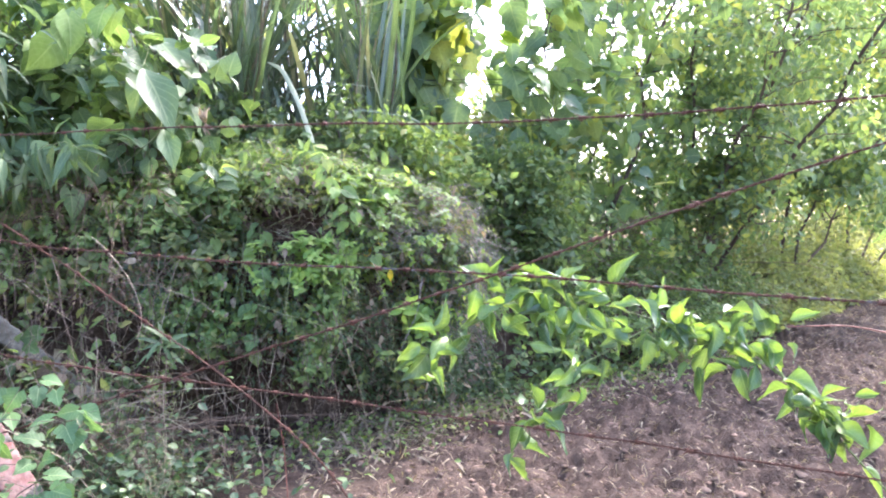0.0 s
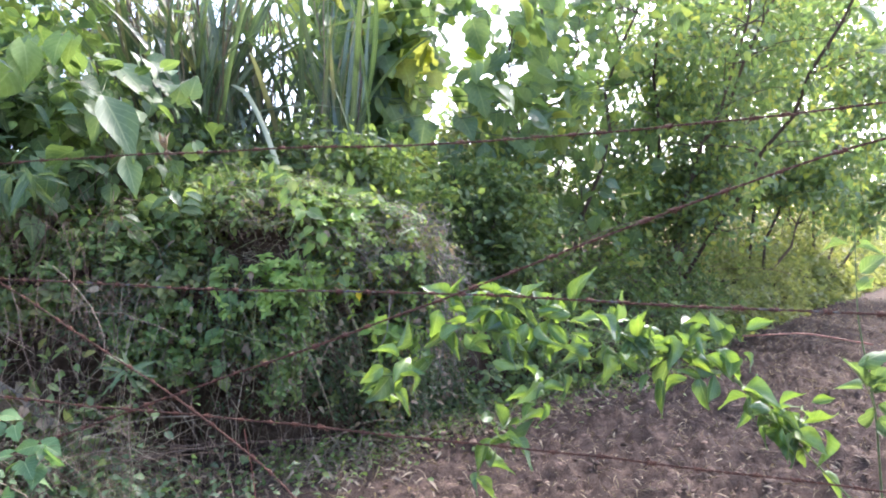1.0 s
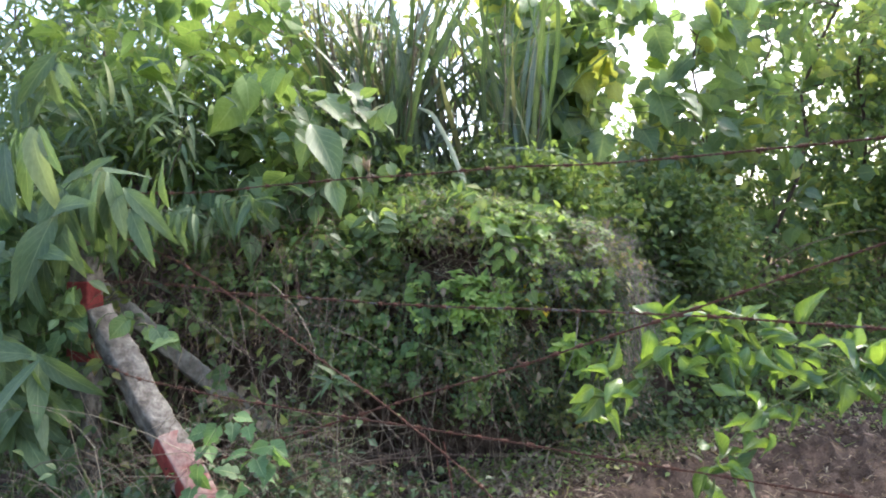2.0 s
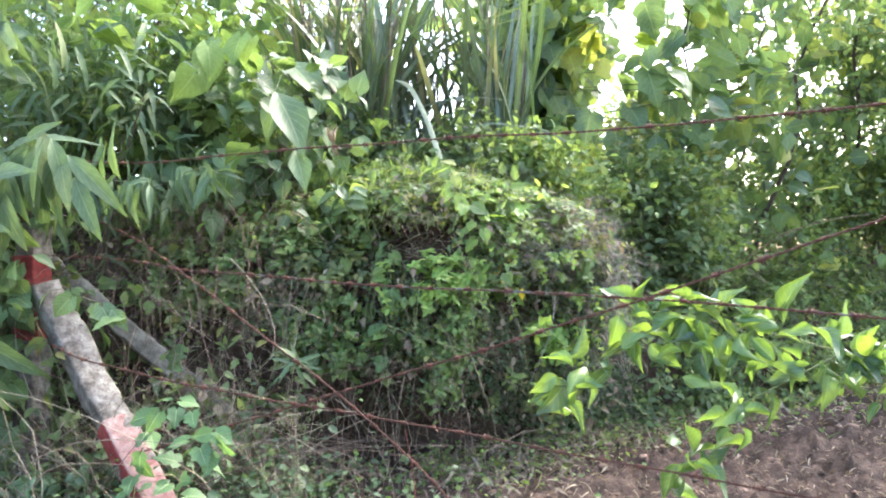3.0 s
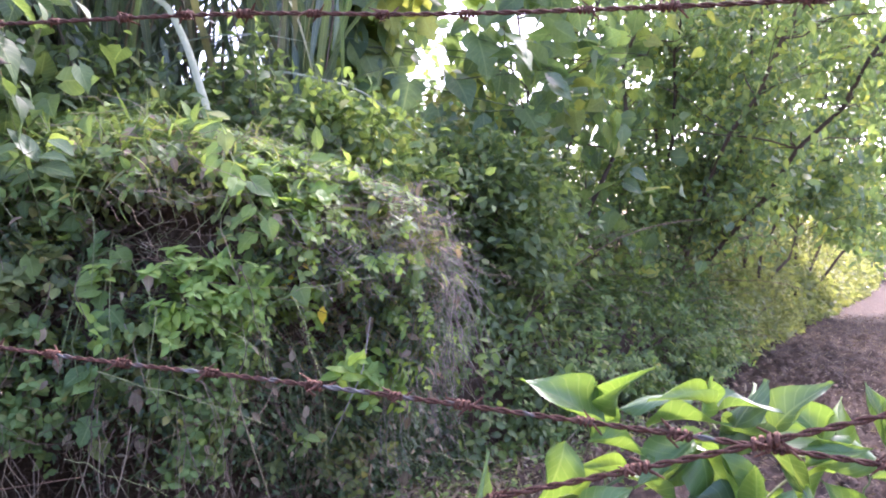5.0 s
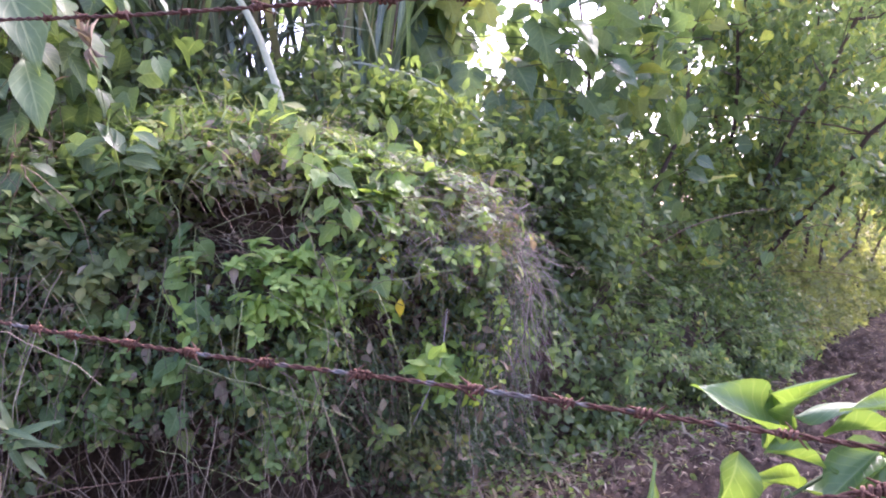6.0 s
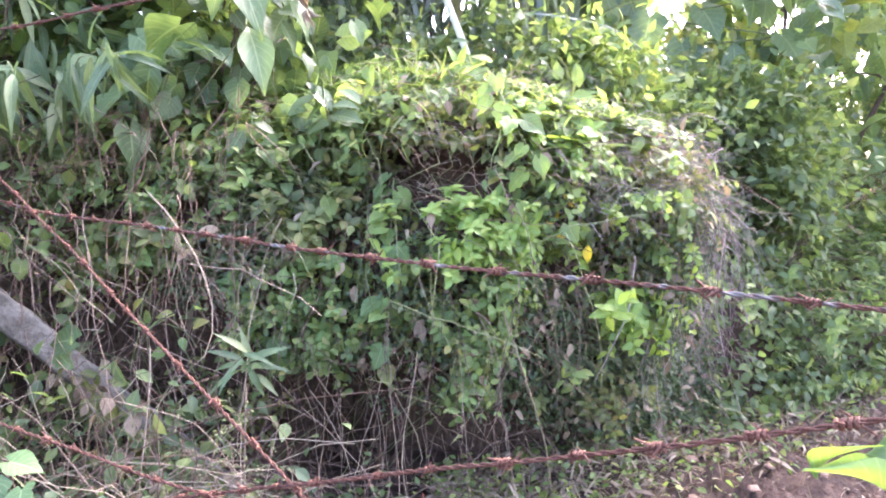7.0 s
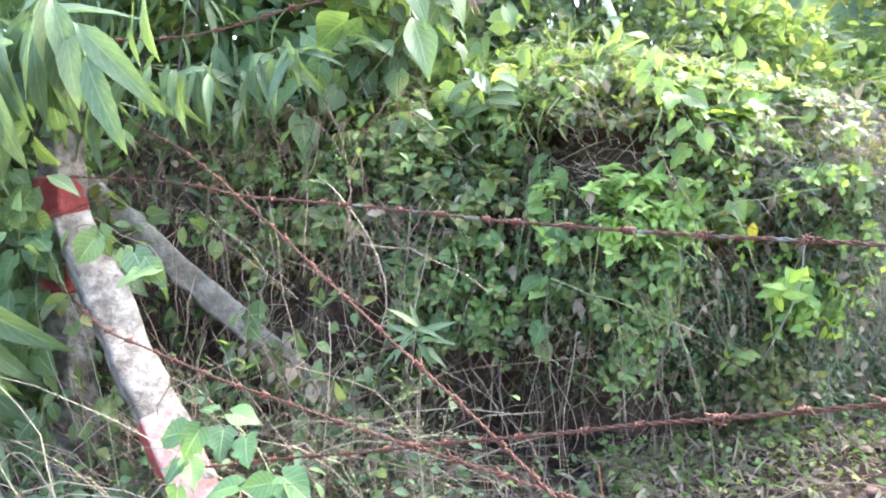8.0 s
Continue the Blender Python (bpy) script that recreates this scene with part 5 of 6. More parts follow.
# ---- tall reed-like grass on top of the bank ----
def blade_mesh(name, length, bend, width, material, twist=0.6):
    n = 14
    t = np.linspace(0, 1, n)
    half = width * np.clip(np.minimum(t * 7 + 0.25, (1 - t) * 2.4), 0.01, 1)
    V, UV = [], []
    for i in range(n):
        a = twist * t[i]
        reach = bend * t[i] ** 2.2
        lift = t[i] - 0.35 * bend * t[i] ** 3
        for u in (-1, 0, 1):
            V.append((half[i] * u * math.cos(a) * 1.0, reach * length + abs(u) * -0.25 * half[i] + half[i] * u * math.sin(a), lift * length))
            UV.append((0.5 + 0.5 * u, t[i]))
    return quick_mesh(name, V, strip_quads(n, 3), UV, material)


def grass_clump(at, spread, blades, culms, height, label, seed, fan=13):
    r = np.random.default_rng(seed)
    thing = empty("tall_grass_clump", at, label, "tall grass", "clumps of tall grass")
    kinds = [blade_mesh("blade", 1.0, b, w, GRASS_BLADE, tw) for b, w, tw in ((0.16, 0.0095, 0.5), (0.34, 0.0105, -0.7), (0.6, 0.0115, 0.9), (1.0, 0.0105, -0.4), (0.24, 0.008, 1.2))]
    for k in range(blades):
        a = r.uniform(0, 2 * math.pi)
        p = (r.normal(0, spread[0]), r.normal(0, spread[1]), r.uniform(-0.05, 0.5) if k % 3 == 0 else -0.05)
        m = pose(*p, r.normal(0, fan), r.normal(0, fan), math.degrees(a)) @ Matrix.Scale(r.uniform(0.6, 1.0) * height, 4)
        part_of(thing, "blade", kinds[k % 5], m)
    stalk = [tubes("culm", [arc((0, 0, 0), (0.12 * j, 0.05, 1.0), 0.02, 0.006, 9, r)], [(0.0055, 0.003)], (DRY_STEM, CULM, CULM)[j], 6) for j in range(3)]
    for k in range(culms):
        p = (r.normal(0, spread[0] * 0.8), r.normal(0, spread[1] * 0.8), -0.05)
        part_of(thing, "culm", stalk[k % 3], pose(*p, r.normal(0, fan * 0.6), r.normal(0, fan * 0.6), r.uniform(0, 360)) @ Matrix.Scale(r.uniform(0.7, 1.0) * height * 0.85, 4))
    return thing


grass_clump((-1.6, 5.6, 1.8), (0.14, 0.1), 140, 26, 2.3, "tall clump of reed-like grass with broad arching green blades", 81, 18)
grass_clump((-2.1, 5.85, 1.8), (0.2, 0.12), 100, 40, 2.4, "tall clump of reed-like grass with brown culms behind the climber", 82, 10)
grass_clump((-1.15, 6.0, 1.8), (0.14, 0.12), 30, 16, 2.2, "clump of reed-like grass with brown culms on the bank", 84)
grass_clump((-0.6, 5.7, 1.8), (0.13, 0.1), 44, 6, 2.2, "narrow clump of upright tall green grass on the bank", 83, 7)


def single_blade(name, line, width, material, label, category):
    """One strap-shaped leaf along a line, slightly folded."""
    line = np.asarray(line, float)
    _, pts = smooth_line(line, 0.03, 12)
    n = len(pts)
    way = np.gradient(pts, axis=0)
    way /= np.linalg.norm(way, axis=1, keepdims=True)
    side = np.cross(way, np.array([[0.2, -1.0, 0.3]]))
    side /= np.linalg.norm(side, axis=1, keepdims=True)
    up = np.cross(side, way)
    t = np.linspace(0, 1, n)
    half = width * np.clip(np.minimum(t * 5 + 0.35, (1 - t) * 3.5 + 0.12), 0.1, 1)
    V = np.stack([pts - side * half[:, None], pts + up * half[:, None] * 0.3, pts + side * half[:, None]], 1).reshape(-1, 3)
    UV = np.stack([np.tile([0, 0.5, 1], n), np.repeat(t, 3)], 1)
    return tagged(new(name, quick_mesh(name, V, strip_quads(n, 3), UV, material)), label, category)


single_blade("grass_blade", [(-1.26, 5.2, 2.5), (-1.12, 5.05, 2.42), (-0.95, 4.8, 2.15), (-0.78, 4.55, 1.78), (-0.72, 4.45, 1.6)], 0.016, PALE_BLADE, "long pale bleached grass blade arching over the creeper", "grass")
single_blade("grass_blade", [(-1.75, 5.0, 2.05), (-1.62, 4.9, 2.3), (-1.45, 4.75, 2.42), (-1.3, 4.6, 2.4)], 0.014, PALE_BLADE, "pale curved grass blade beside the climber", "grass")
single_blade("grass_blade", [(0.15, 5.6, 1.9), (-0.2, 5.4, 2.12), (-0.6, 5.2, 2.16), (-0.95, 5.1, 2.05)], 0.006, GRASS_BLADE, "thin green grass blade lying across the bank top", "grass")


# ---- sprays of long bamboo-like leaves round the corner post ----
STRAP = [leaf_shape((0.015, 0.11, 0.14, 0.12, 0.07, 0.005), 5, f, d, 0.01) for f, d in ((0.25, 0.35), (0.4, 0.55), (0.15, 0.15))]
STRAP_MESH = [quick_mesh("leaf", *sh, BAMBOO_LEAF) for sh in STRAP]


SLIM = [leaf_shape((0.012, 0.075, 0.095, 0.085, 0.055, 0.025, 0.003), 5, f, d, 0.015) for f, d in ((0.3, 0.4), (0.5, 0.6), (0.2, 0.2))]
SLIM_MESH = [quick_mesh("leaf", *sh, BAMBOO_LEAF) for sh in SLIM]


def leaf_spray(foot, tip, count, size, label, seed, hang=1.0, meshes=None):
    """A thin cane from foot to tip with long leaves hanging from its end half."""
    r = np.random.default_rng(seed)
    foot, tip = np.array(foot, float), np.array(tip, float)
    thing = empty("bamboo_spray", foot, label, "bamboo", "bamboo sprays by the corner post")
    line = arc((0, 0, 0), tip - foot, 0.25, 0.01, 14, r)
    cane = part_of(thing, "cane", tubes("cane", [line], [(0.005, 0.0015)], GREEN_STEM, 5))
    for k in range(count):
        i = 6 + int(7.9 * k / count)
        way = np.array([r.normal(0, 0.45), r.normal(-0.1, 0.35), -hang + r.normal(0, 0.2)])
        if k % 5 == 4:
            way[2] = r.uniform(-0.3, 0.3)
        part_of(cane, "leaf", (meshes or STRAP_MESH)[k % 3], leaf_matrix(line[i] + r.normal(0, 0.015, 3), way, np.array([r.normal(0, 0.5), -0.9, 0.5]), r.uniform(*size)))
    return thing


leaf_spray((-3.2, 3.4, 1.0), (-2.2, 2.95, 1.78), 14, (0.26, 0.42), "bamboo spray with long broad drooping leaves beside the post", 91)
leaf_spray((-3.3, 3.2, 1.2), (-2.45, 2.85, 2.0), 12, (0.26, 0.42), "bamboo spray with long drooping leaves hiding the corner post", 92)
leaf_spray((-2.6, 4.0, 1.1), (-1.7, 3.5, 1.66), 25, (0.14, 0.26), "dark green bamboo spray hanging over the fence", 93, 1.0, SLIM_MESH)
leaf_spray((-2.7, 3.9, 1.1), (-2.05, 3.45, 1.62), 24, (0.14, 0.26), "dark green bamboo spray hanging over the fence", 94, 1.0, SLIM_MESH)
leaf_spray((-2.9, 2.9, 0.0), (-2.35, 2.75, 0.95), 12, (0.26, 0.4), "low bamboo spray with hanging leaves before the post", 95, 0.8)
leaf_spray((-2.9, 3.0, 0.0), (-2.65, 2.8, 1.2), 12, (0.26, 0.4), "low bamboo spray with hanging leaves before the post", 96, 0.8)
leaf_spray((-3.4, 3.6, 1.2), (-2.75, 3.3, 2.5), 14, (0.22, 0.36), "bamboo spray rising above the corner post", 97)


leaf_spray((-3.0, 3.1, 0.6), (-2.35, 2.9, 1.6), 12, (0.28, 0.42), "bamboo spray with long broad drooping leaves beside the post", 191)
leaf_spray((-3.1, 3.3, 0.9), (-2.5, 3.02, 1.72), 14, (0.24, 0.4), "bamboo spray with long drooping leaves before the corner post", 192)
leaf_spray((-2.9, 3.4, 0.9), (-1.95, 3.2, 1.6), 24, (0.14, 0.26), "dark green bamboo spray hanging over the fence", 193, 1.0, SLIM_MESH)

leaf_spray((-2.75, 2.95, 0.0), (-2.5, 2.85, 0.75), 12, (0.26, 0.4), "low bamboo spray with hanging leaves before the post", 195, 0.8)

# ---- climber with large leaves over the top wire, and a low vine at the brace ----
def vine(name, lines, leaves, shapes, size, material, label, seed, stem=0.0025, hang=0.6, face=(0, -0.4, 0.9)):
    """Stems along lines with leaves of their own on short stalks."""
    r = np.random.default_rng(seed)
    home = np.array(lines[0][0], float)
    thing = empty(name, home, label, "vine", "vines on the fence")
    meshes = [quick_mesh("leaf", *sh, material) for sh in shapes]
    curves = [smooth_line(np.array(l, float) - home, 0.02, 10)[1] for l in lines]
    for c, n in zip(curves, leaves):
        shoot = part_of(thing, "stem", tubes("stem", [c], [(stem, stem * 0.5)], GREEN_STEM, 5))
        for k in range(n):
            i = int((k + r.random()) / n * (len(c) - 1))
            way = np.array([r.normal(0, 0.6), r.normal(-0.15, 0.4), r.normal(0.05, 0.35)])
            root = c[i] + way * 0.05
            part_of(shoot, "leaf", meshes[k % len(meshes)], leaf_matrix(root, way + np.array([0, 0, -hang]), np.array(face) + r.normal(0, 0.35, 3), r.uniform(*size)))
    return thing


vine("climber", [[(-2.6, 4.6, 1.2), (-2.3, 4.4, 2.0), (-1.95, 4.3, 2.3), (-1.55, 4.1, 2.15), (-1.42, 4.0, 1.95)], [(-2.3, 5.2, 1.5), (-2.1, 5.2, 2.5), (-1.9, 5.3, 2.7), (-1.6, 5.1, 2.5)], [(-2.1, 4.0, 1.3), (-1.9, 3.9, 1.7), (-1.6, 3.8, 1.85)]],
     (13, 11, 9), (TALL_FINE, LOBED, HEART_FINE), (0.11, 0.21), BROAD_LEAF, "climber with large pale green leaves hanging over the bank", 98)
vine("low_vine", [[(-1.7, 2.75, 0.0), (-1.6, 2.72, 0.5), (-1.45, 2.7, 0.72), (-1.3, 2.66, 0.66), (-1.2, 2.62, 0.5)], [(-1.5, 2.7, 0.0), (-1.4, 2.66, 0.4), (-1.28, 2.62, 0.6), (-1.15, 2.6, 0.62)], [(-1.45, 2.6, 0.0), (-1.35, 2.55, 0.3), (-1.2, 2.5, 0.42)]],
     (22, 16, 12), (LOBED, HEART_FINE), (0.05, 0.095), YOUNG_LEAF, "young vine with bright lobed leaves beside the brace post", 99, 0.0018, 0.3)
vine("post_creeper", [[(-2.8, 3.05, 0.0), (-2.66, 3.03, 0.5), (-2.5, 3.02, 1.0), (-2.42, 3.03, 1.35), (-2.36, 3.05, 1.5)], [(-2.3, 3.0, 0.0), (-2.45, 3.05, 0.5), (-2.6, 3.08, 0.9), (-2.5, 3.1, 1.15)], [(-2.6, 3.15, 1.0), (-2.3, 3.12, 1.12), (-2.0, 3.0, 1.05), (-1.8, 2.95, 0.95)], [(-2.2, 3.4, 0.2), (-2.1, 3.5, 0.6), (-1.9, 3.5, 0.75), (-1.7, 3.5, 0.7)]],
     (26, 22, 12, 8), (HEART_FINE, TALL_FINE, LOBED), (0.07, 0.13), BROAD_LEAF, "creeper with heart-shaped leaves wound round the posts", 199, 0.0018, 0.6, (0, -0.8, 0.6))
vine("brace_creeper", [[(-1.95, 3.4, 0.0), (-1.85, 3.42, 0.35), (-1.7, 3.45, 0.5), (-1.5, 3.5, 0.45)], [(-1.7, 3.4, 0.0), (-1.65, 3.42, 0.25), (-1.5, 3.45, 0.35), (-1.35, 3.5, 0.25)], [(-2.55, 3.3, 0.9), (-2.35, 3.35, 1.1), (-2.15, 3.45, 1.1), (-2.0, 3.5, 1.0)]],
     (5, 4, 12), (TALL_FINE, HEART_FINE), (0.05, 0.09), SHRUB_LEAF, "creeper with small leaves growing over the rear brace", 198, 0.0015, 0.5, (0, -0.7, 0.7))
vine("hanging_vine", [[(-1.0, 4.1, 1.3), (-0.97, 3.95, 1.1), (-0.97, 3.93, 0.85), (-0.99, 3.96, 0.66)], [(-0.62, 4.1, 1.65), (-0.52, 3.98, 1.45), (-0.42, 4.05, 1.3)]],
     (22, 12), (HEART_FINE, LOBED), (0.05, 0.095), LIME_LEAF, "hanging vine with yellowing heart-shaped leaves down the bank", 88, 0.002, 0.7, (0, -0.8, 0.6))


# the leaves of climber and bamboo that hang clear of the rest: root and tip
def clear_leaves(name, shapes, material, pairs, face, label, category, foot, stem=0.003):
    """A shoot from its foot, with single leaves from root to tip."""
    foot = np.array(foot, float)
    thing = empty(name, foot, label, category)
    meshes = [quick_mesh("leaf", *sh, material) for sh in shapes]
    roots = np.array([p[:3] for p in pairs]) - foot
    order = np.argsort(roots @ (roots.mean(0) + np.array([0, 0, 0.2])))
    line = smooth_line(np.concatenate([[np.zeros(3)], roots[order]]), 0.02, 20)[1]
    branch = part_of(thing, "stem", tubes("stem", [line], [(stem, stem * 0.5)], GREEN_STEM, 5))
    for k, p in enumerate(pairs):
        a, b = np.array(p[:3]) - foot, np.array(p[3:]) - foot
        near = line[int(np.argmin(np.linalg.norm(line - a, axis=1)))]
        part_of(branch, "stalk", tubes("stalk", [arc(near, a, 0.005, 0.0, 4)], [(0.0018, 0.0014)], GREEN_STEM, 4))
        part_of(branch, "leaf", meshes[k % len(meshes)], leaf_matrix(a, b - a, face, float(np.linalg.norm(b - a)) * 1.08))
    return thing


clear_leaves("bamboo_spray", STRAP, BAMBOO_LEAF,
             [(-2.33, 3.02, 1.747, -2.294, 2.93, 1.473), (-2.21, 3.0, 1.72, -2.185, 2.92, 1.46), (-2.16, 2.98, 1.706, -2.07, 2.9, 1.48), (-2.08, 2.97, 1.6, -1.945, 2.9, 1.38),
              (-2.36, 3.02, 1.76, -2.435, 2.95, 1.5), (-2.38, 3.02, 1.77, -2.5, 2.98, 1.56), (-2.3, 3.02, 1.74, -2.304, 2.98, 1.39), (-2.12, 2.98, 1.7, -1.9, 2.96, 1.52), (-2.4, 3.03, 1.78, -2.2, 2.98, 1.86)],
             (0.25, -0.9, 0.45), "bamboo spray with long broad striped leaves hanging beside the post", "bamboo", (-3.1, 3.3, 1.3))
clear_leaves("climber", (TALL_FINE,), BROAD_LEAF,
             [(-1.743, 4.4, 2.46, -1.45, 4.28, 2.256), (-2.124, 4.4, 2.53, -1.818, 4.3, 2.455), (-1.506, 3.75, 2.107, -1.298, 3.65, 1.833), (-1.401, 3.75, 1.794, -1.31, 3.68, 1.616), (-1.62, 4.1, 2.2, -1.72, 4.0, 1.95), (-2.5, 4.4, 2.7, -2.35, 4.3, 2.5)],
             (0.2, -0.5, 0.85), "climber shoot with very large pale hanging leaves", "vine", (-2.2, 4.5, 1.5))

clear_leaves("broadleaf_sapling", (HEART_FINE, TALL_FINE, LOBED), TREE_LEAF,
             [(0.318, 6.7, 2.26, 0.363, 6.62, 2.0), (0.653, 6.7, 2.26, 0.672, 6.62, 1.93), (0.958, 6.7, 2.29, 1.09, 6.62, 2.1), (-0.4, 6.7, 2.86, -0.475, 6.62, 2.4), (-0.1, 6.7, 2.92, 0.031, 6.62, 2.6), (0.6, 6.7, 2.8, 0.69, 6.62, 2.52),
              (-0.25, 6.7, 2.7, -0.1, 6.62, 2.42), (0.9, 6.7, 2.7, 1.02, 6.62, 2.45), (0.1, 6.7, 2.45, 0.05, 6.62, 2.2), (0.45, 6.75, 2.5, 0.56, 6.62, 2.3), (1.2, 6.7, 2.6, 1.28, 6.6, 2.35)],
             (0.1, -0.75, 0.6), "sapling with very large drooping dull green leaves", "tree", (0.3, 6.95, 0.6), 0.007)

vine("brace_cover", [[(-1.25, 3.78, 0.0), (-1.5, 3.7, 0.22), (-1.75, 3.62, 0.45), (-2.0, 3.53, 0.66)], [(-1.4, 3.8, 0.05), (-1.6, 3.72, 0.2), (-1.85, 3.62, 0.42)], [(-2.45, 3.38, 1.1), (-2.5, 3.36, 1.2), (-2.42, 3.34, 1.22)]],
     (70, 40, 10), (TALL_FINE, HEART_FINE, LOBED), (0.035, 0.075), OLIVE_LEAF, "creeper growing over the lower end of the rear brace", 197, 0.0018, 0.5, (0, -0.8, 0.5))
vine("brace_top_creeper", [[(-1.95, 2.9, 0.0), (-2.1, 2.98, 0.5), (-2.22, 3.02, 0.78), (-2.38, 3.06, 0.98), (-2.46, 3.08, 1.1)], [(-2.2, 3.0, 0.2), (-2.3, 3.04, 0.75), (-2.36, 3.05, 1.0)]],
     (14, 14), (HEART_FINE, TALL_FINE), (0.05, 0.085), OLIVE_LEAF, "dull green creeper wound round the top of the leaning brace", 196, 0.002, 0.6, (0, -0.8, 0.5))
vine("withered_creeper", [[(-1.3, 3.7, 0.0), (-1.5, 3.66, 0.25), (-1.75, 3.58, 0.48), (-1.98, 3.5, 0.7)], [(-1.35, 3.66, 0.0), (-1.55, 3.6, 0.2), (-1.8, 3.54, 0.42)], [(-1.45, 3.7, 0.0), (-1.62, 3.66, 0.36), (-1.85, 3.58, 0.6)]],
     (44, 34, 34), (TALL_FINE, HEART_FINE), (0.035, 0.07), DRY_LEAF, "withered brown creeper over the lower end of the rear brace", 195, 0.0018, 0.8, (0, -0.7, 0.3))
stalk_tuft((-1.5, 3.62, 0.0), 42, (0.35, 0.75), "tangled brown dry stalks over the foot of the rear brace", 150, None, 1.4)


# ---- the leafy branch that pokes through the fence, and its shrub ----
def sprig_shrub():
    r = np.random.default_rng(55)
    home = np.array((1.75, 2.35, 0.0))
    thing = empty("leafy_shrub", home, "young shrub with glossy bright green leaves reaching through the barbed wire", "shrub")
    broad = (0.02, 0.17, 0.26, 0.305, 0.32, 0.32, 0.3, 0.26, 0.2, 0.125, 0.05, 0.002)
    curls = ((1.1, 0.25, 0.05, 0.06, 0.4), (1.8, 0.45, 0.05, -0.1, -0.6), (1.0, 0.6, 0.07, 0.12, 0.9), (1.5, -0.2, 0.045, 0.0, -0.4), (-1.3, 0.4, 0.06, -0.08, 0.7), (2.1, 0.3, 0.04, 0.08, 0.3), (2.3, 0.7, 0.05, 0.1, -0.8), (1.3, -0.35, 0.07, -0.12, 1.1), (1.7, 0.15, 0.06, 0.15, -0.3))
    # shaded: same leaves, darker material, so shade is in the right-hand branches' colour
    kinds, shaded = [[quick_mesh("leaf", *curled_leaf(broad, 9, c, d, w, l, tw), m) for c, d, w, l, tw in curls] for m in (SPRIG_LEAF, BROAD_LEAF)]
    main = [(1.75, 2.35, 0.0), (1.6, 2.4, 0.3), (1.4, 2.42, 0.52), (1.14, 2.42, 0.81), (0.96, 2.43, 0.9), (0.78, 2.44, 0.96), (0.54, 2.45, 1.03), (0.36, 2.45, 1.06), (0.2, 2.46, 1.08)]
    runs = [(main, 0.0045, 34), ([(0.36, 2.45, 1.06), (0.2, 2.42, 0.98), (0.08, 2.42, 0.9), (-0.02, 2.42, 0.82)], 0.0025, 6), ([(0.78, 2.44, 0.96), (0.6, 2.43, 0.86), (0.45, 2.42, 0.78), (0.38, 2.42, 0.68), (0.33, 2.42, 0.58)], 0.003, 8),
            ([(1.14, 2.42, 0.81), (1.25, 2.4, 0.7), (1.33, 2.38, 0.6), (1.4, 2.37, 0.56)], 0.0035, 5), ([(1.6, 2.4, 0.3), (1.56, 2.36, 0.7), (1.5, 2.34, 1.0), (1.5, 2.34, 1.3)], 0.004, 9),
            ([(1.56, 2.36, 0.7), (1.5, 2.3, 0.8), (1.42, 2.28, 0.88)], 0.003, 9), ([(1.75, 2.35, 0.0), (1.85, 2.3, 0.9), (1.7, 2.3, 1.6), (1.52, 2.3, 2.0)], 0.006, 18),
            ([(0.54, 2.45, 1.03), (0.46, 2.42, 1.0), (0.4, 2.4, 0.95)], 0.002, 9)]
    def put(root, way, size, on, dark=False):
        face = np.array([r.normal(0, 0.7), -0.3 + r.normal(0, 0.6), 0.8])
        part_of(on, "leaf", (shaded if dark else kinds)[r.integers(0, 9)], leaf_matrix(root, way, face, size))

    limbs = []
    for pts, w, n in runs:
        _, c = smooth_line(np.array(pts) - home, 0.015, 14)
        branch = part_of(thing, "branch", tubes("branch", [c], [(w, 0.0014)], GREEN_STEM, 6))
        for k in range(n):
            f = 0.3 + 0.7 * r.random() if w > 0.0035 else r.random()
            i = min(int(f * (len(c) - 1)), len(c) - 2)
            along = c[i + 1] - c[i]
            along /= np.linalg.norm(along)
            way = along * r.uniform(-0.5, 0.9) + r.normal(0, 0.6, 3) + np.array([0.1, -0.1, 0.05])
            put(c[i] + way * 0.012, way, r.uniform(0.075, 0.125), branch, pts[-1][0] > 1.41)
        limbs.append((c, branch))
    # tufts of leaves at the twig ends: x, z, how many
    tufts = ((0.24, 1.02, 7), (0.07, 0.86, 8), (0.0, 0.82, 5), (0.38, 1.08, 6), (0.44, 0.93, 7), (0.49, 0.77, 8), (0.36, 0.66, 7), (0.33, 0.54, 4), (0.7, 1.0, 6), (0.88, 0.96, 8), (1.02, 0.97, 9), (1.13, 0.93, 7),
             (1.22, 0.72, 6), (1.35, 0.62, 9), (1.4, 0.71, 6), (0.85, 0.8, 4), (1.0, 0.82, 4), (0.6, 0.96, 5), (0.76, 0.92, 5), (0.93, 0.88, 6), (1.08, 0.86, 5))
    for x, z, n in tufts:
        n = int(n * 1.2)
        c = np.array((x, 2.41 + r.normal(0, 0.03), z)) - home
        line, on = min(limbs, key=lambda lb: float(np.min(np.linalg.norm(lb[0] - c, axis=1))))
        root = line[int(np.argmin(np.linalg.norm(line - c, axis=1)))]
        part_of(on, "twig", tubes("twig", [arc(root, c, 0.01, 0.002, 6, r)], [(0.0018, 0.001)], GREEN_STEM, 5))
        for k in range(n):
            a = 2 * math.pi * (k + r.random() * 0.6) / n
            way = np.array([math.cos(a), r.normal(-0.2, 0.5), math.sin(a) * 0.85 - 0.12])
            put(c + (root - c) * r.uniform(0.0, 0.7) + r.normal(0, 0.03, 3), way, r.uniform(0.065, 0.12), on)
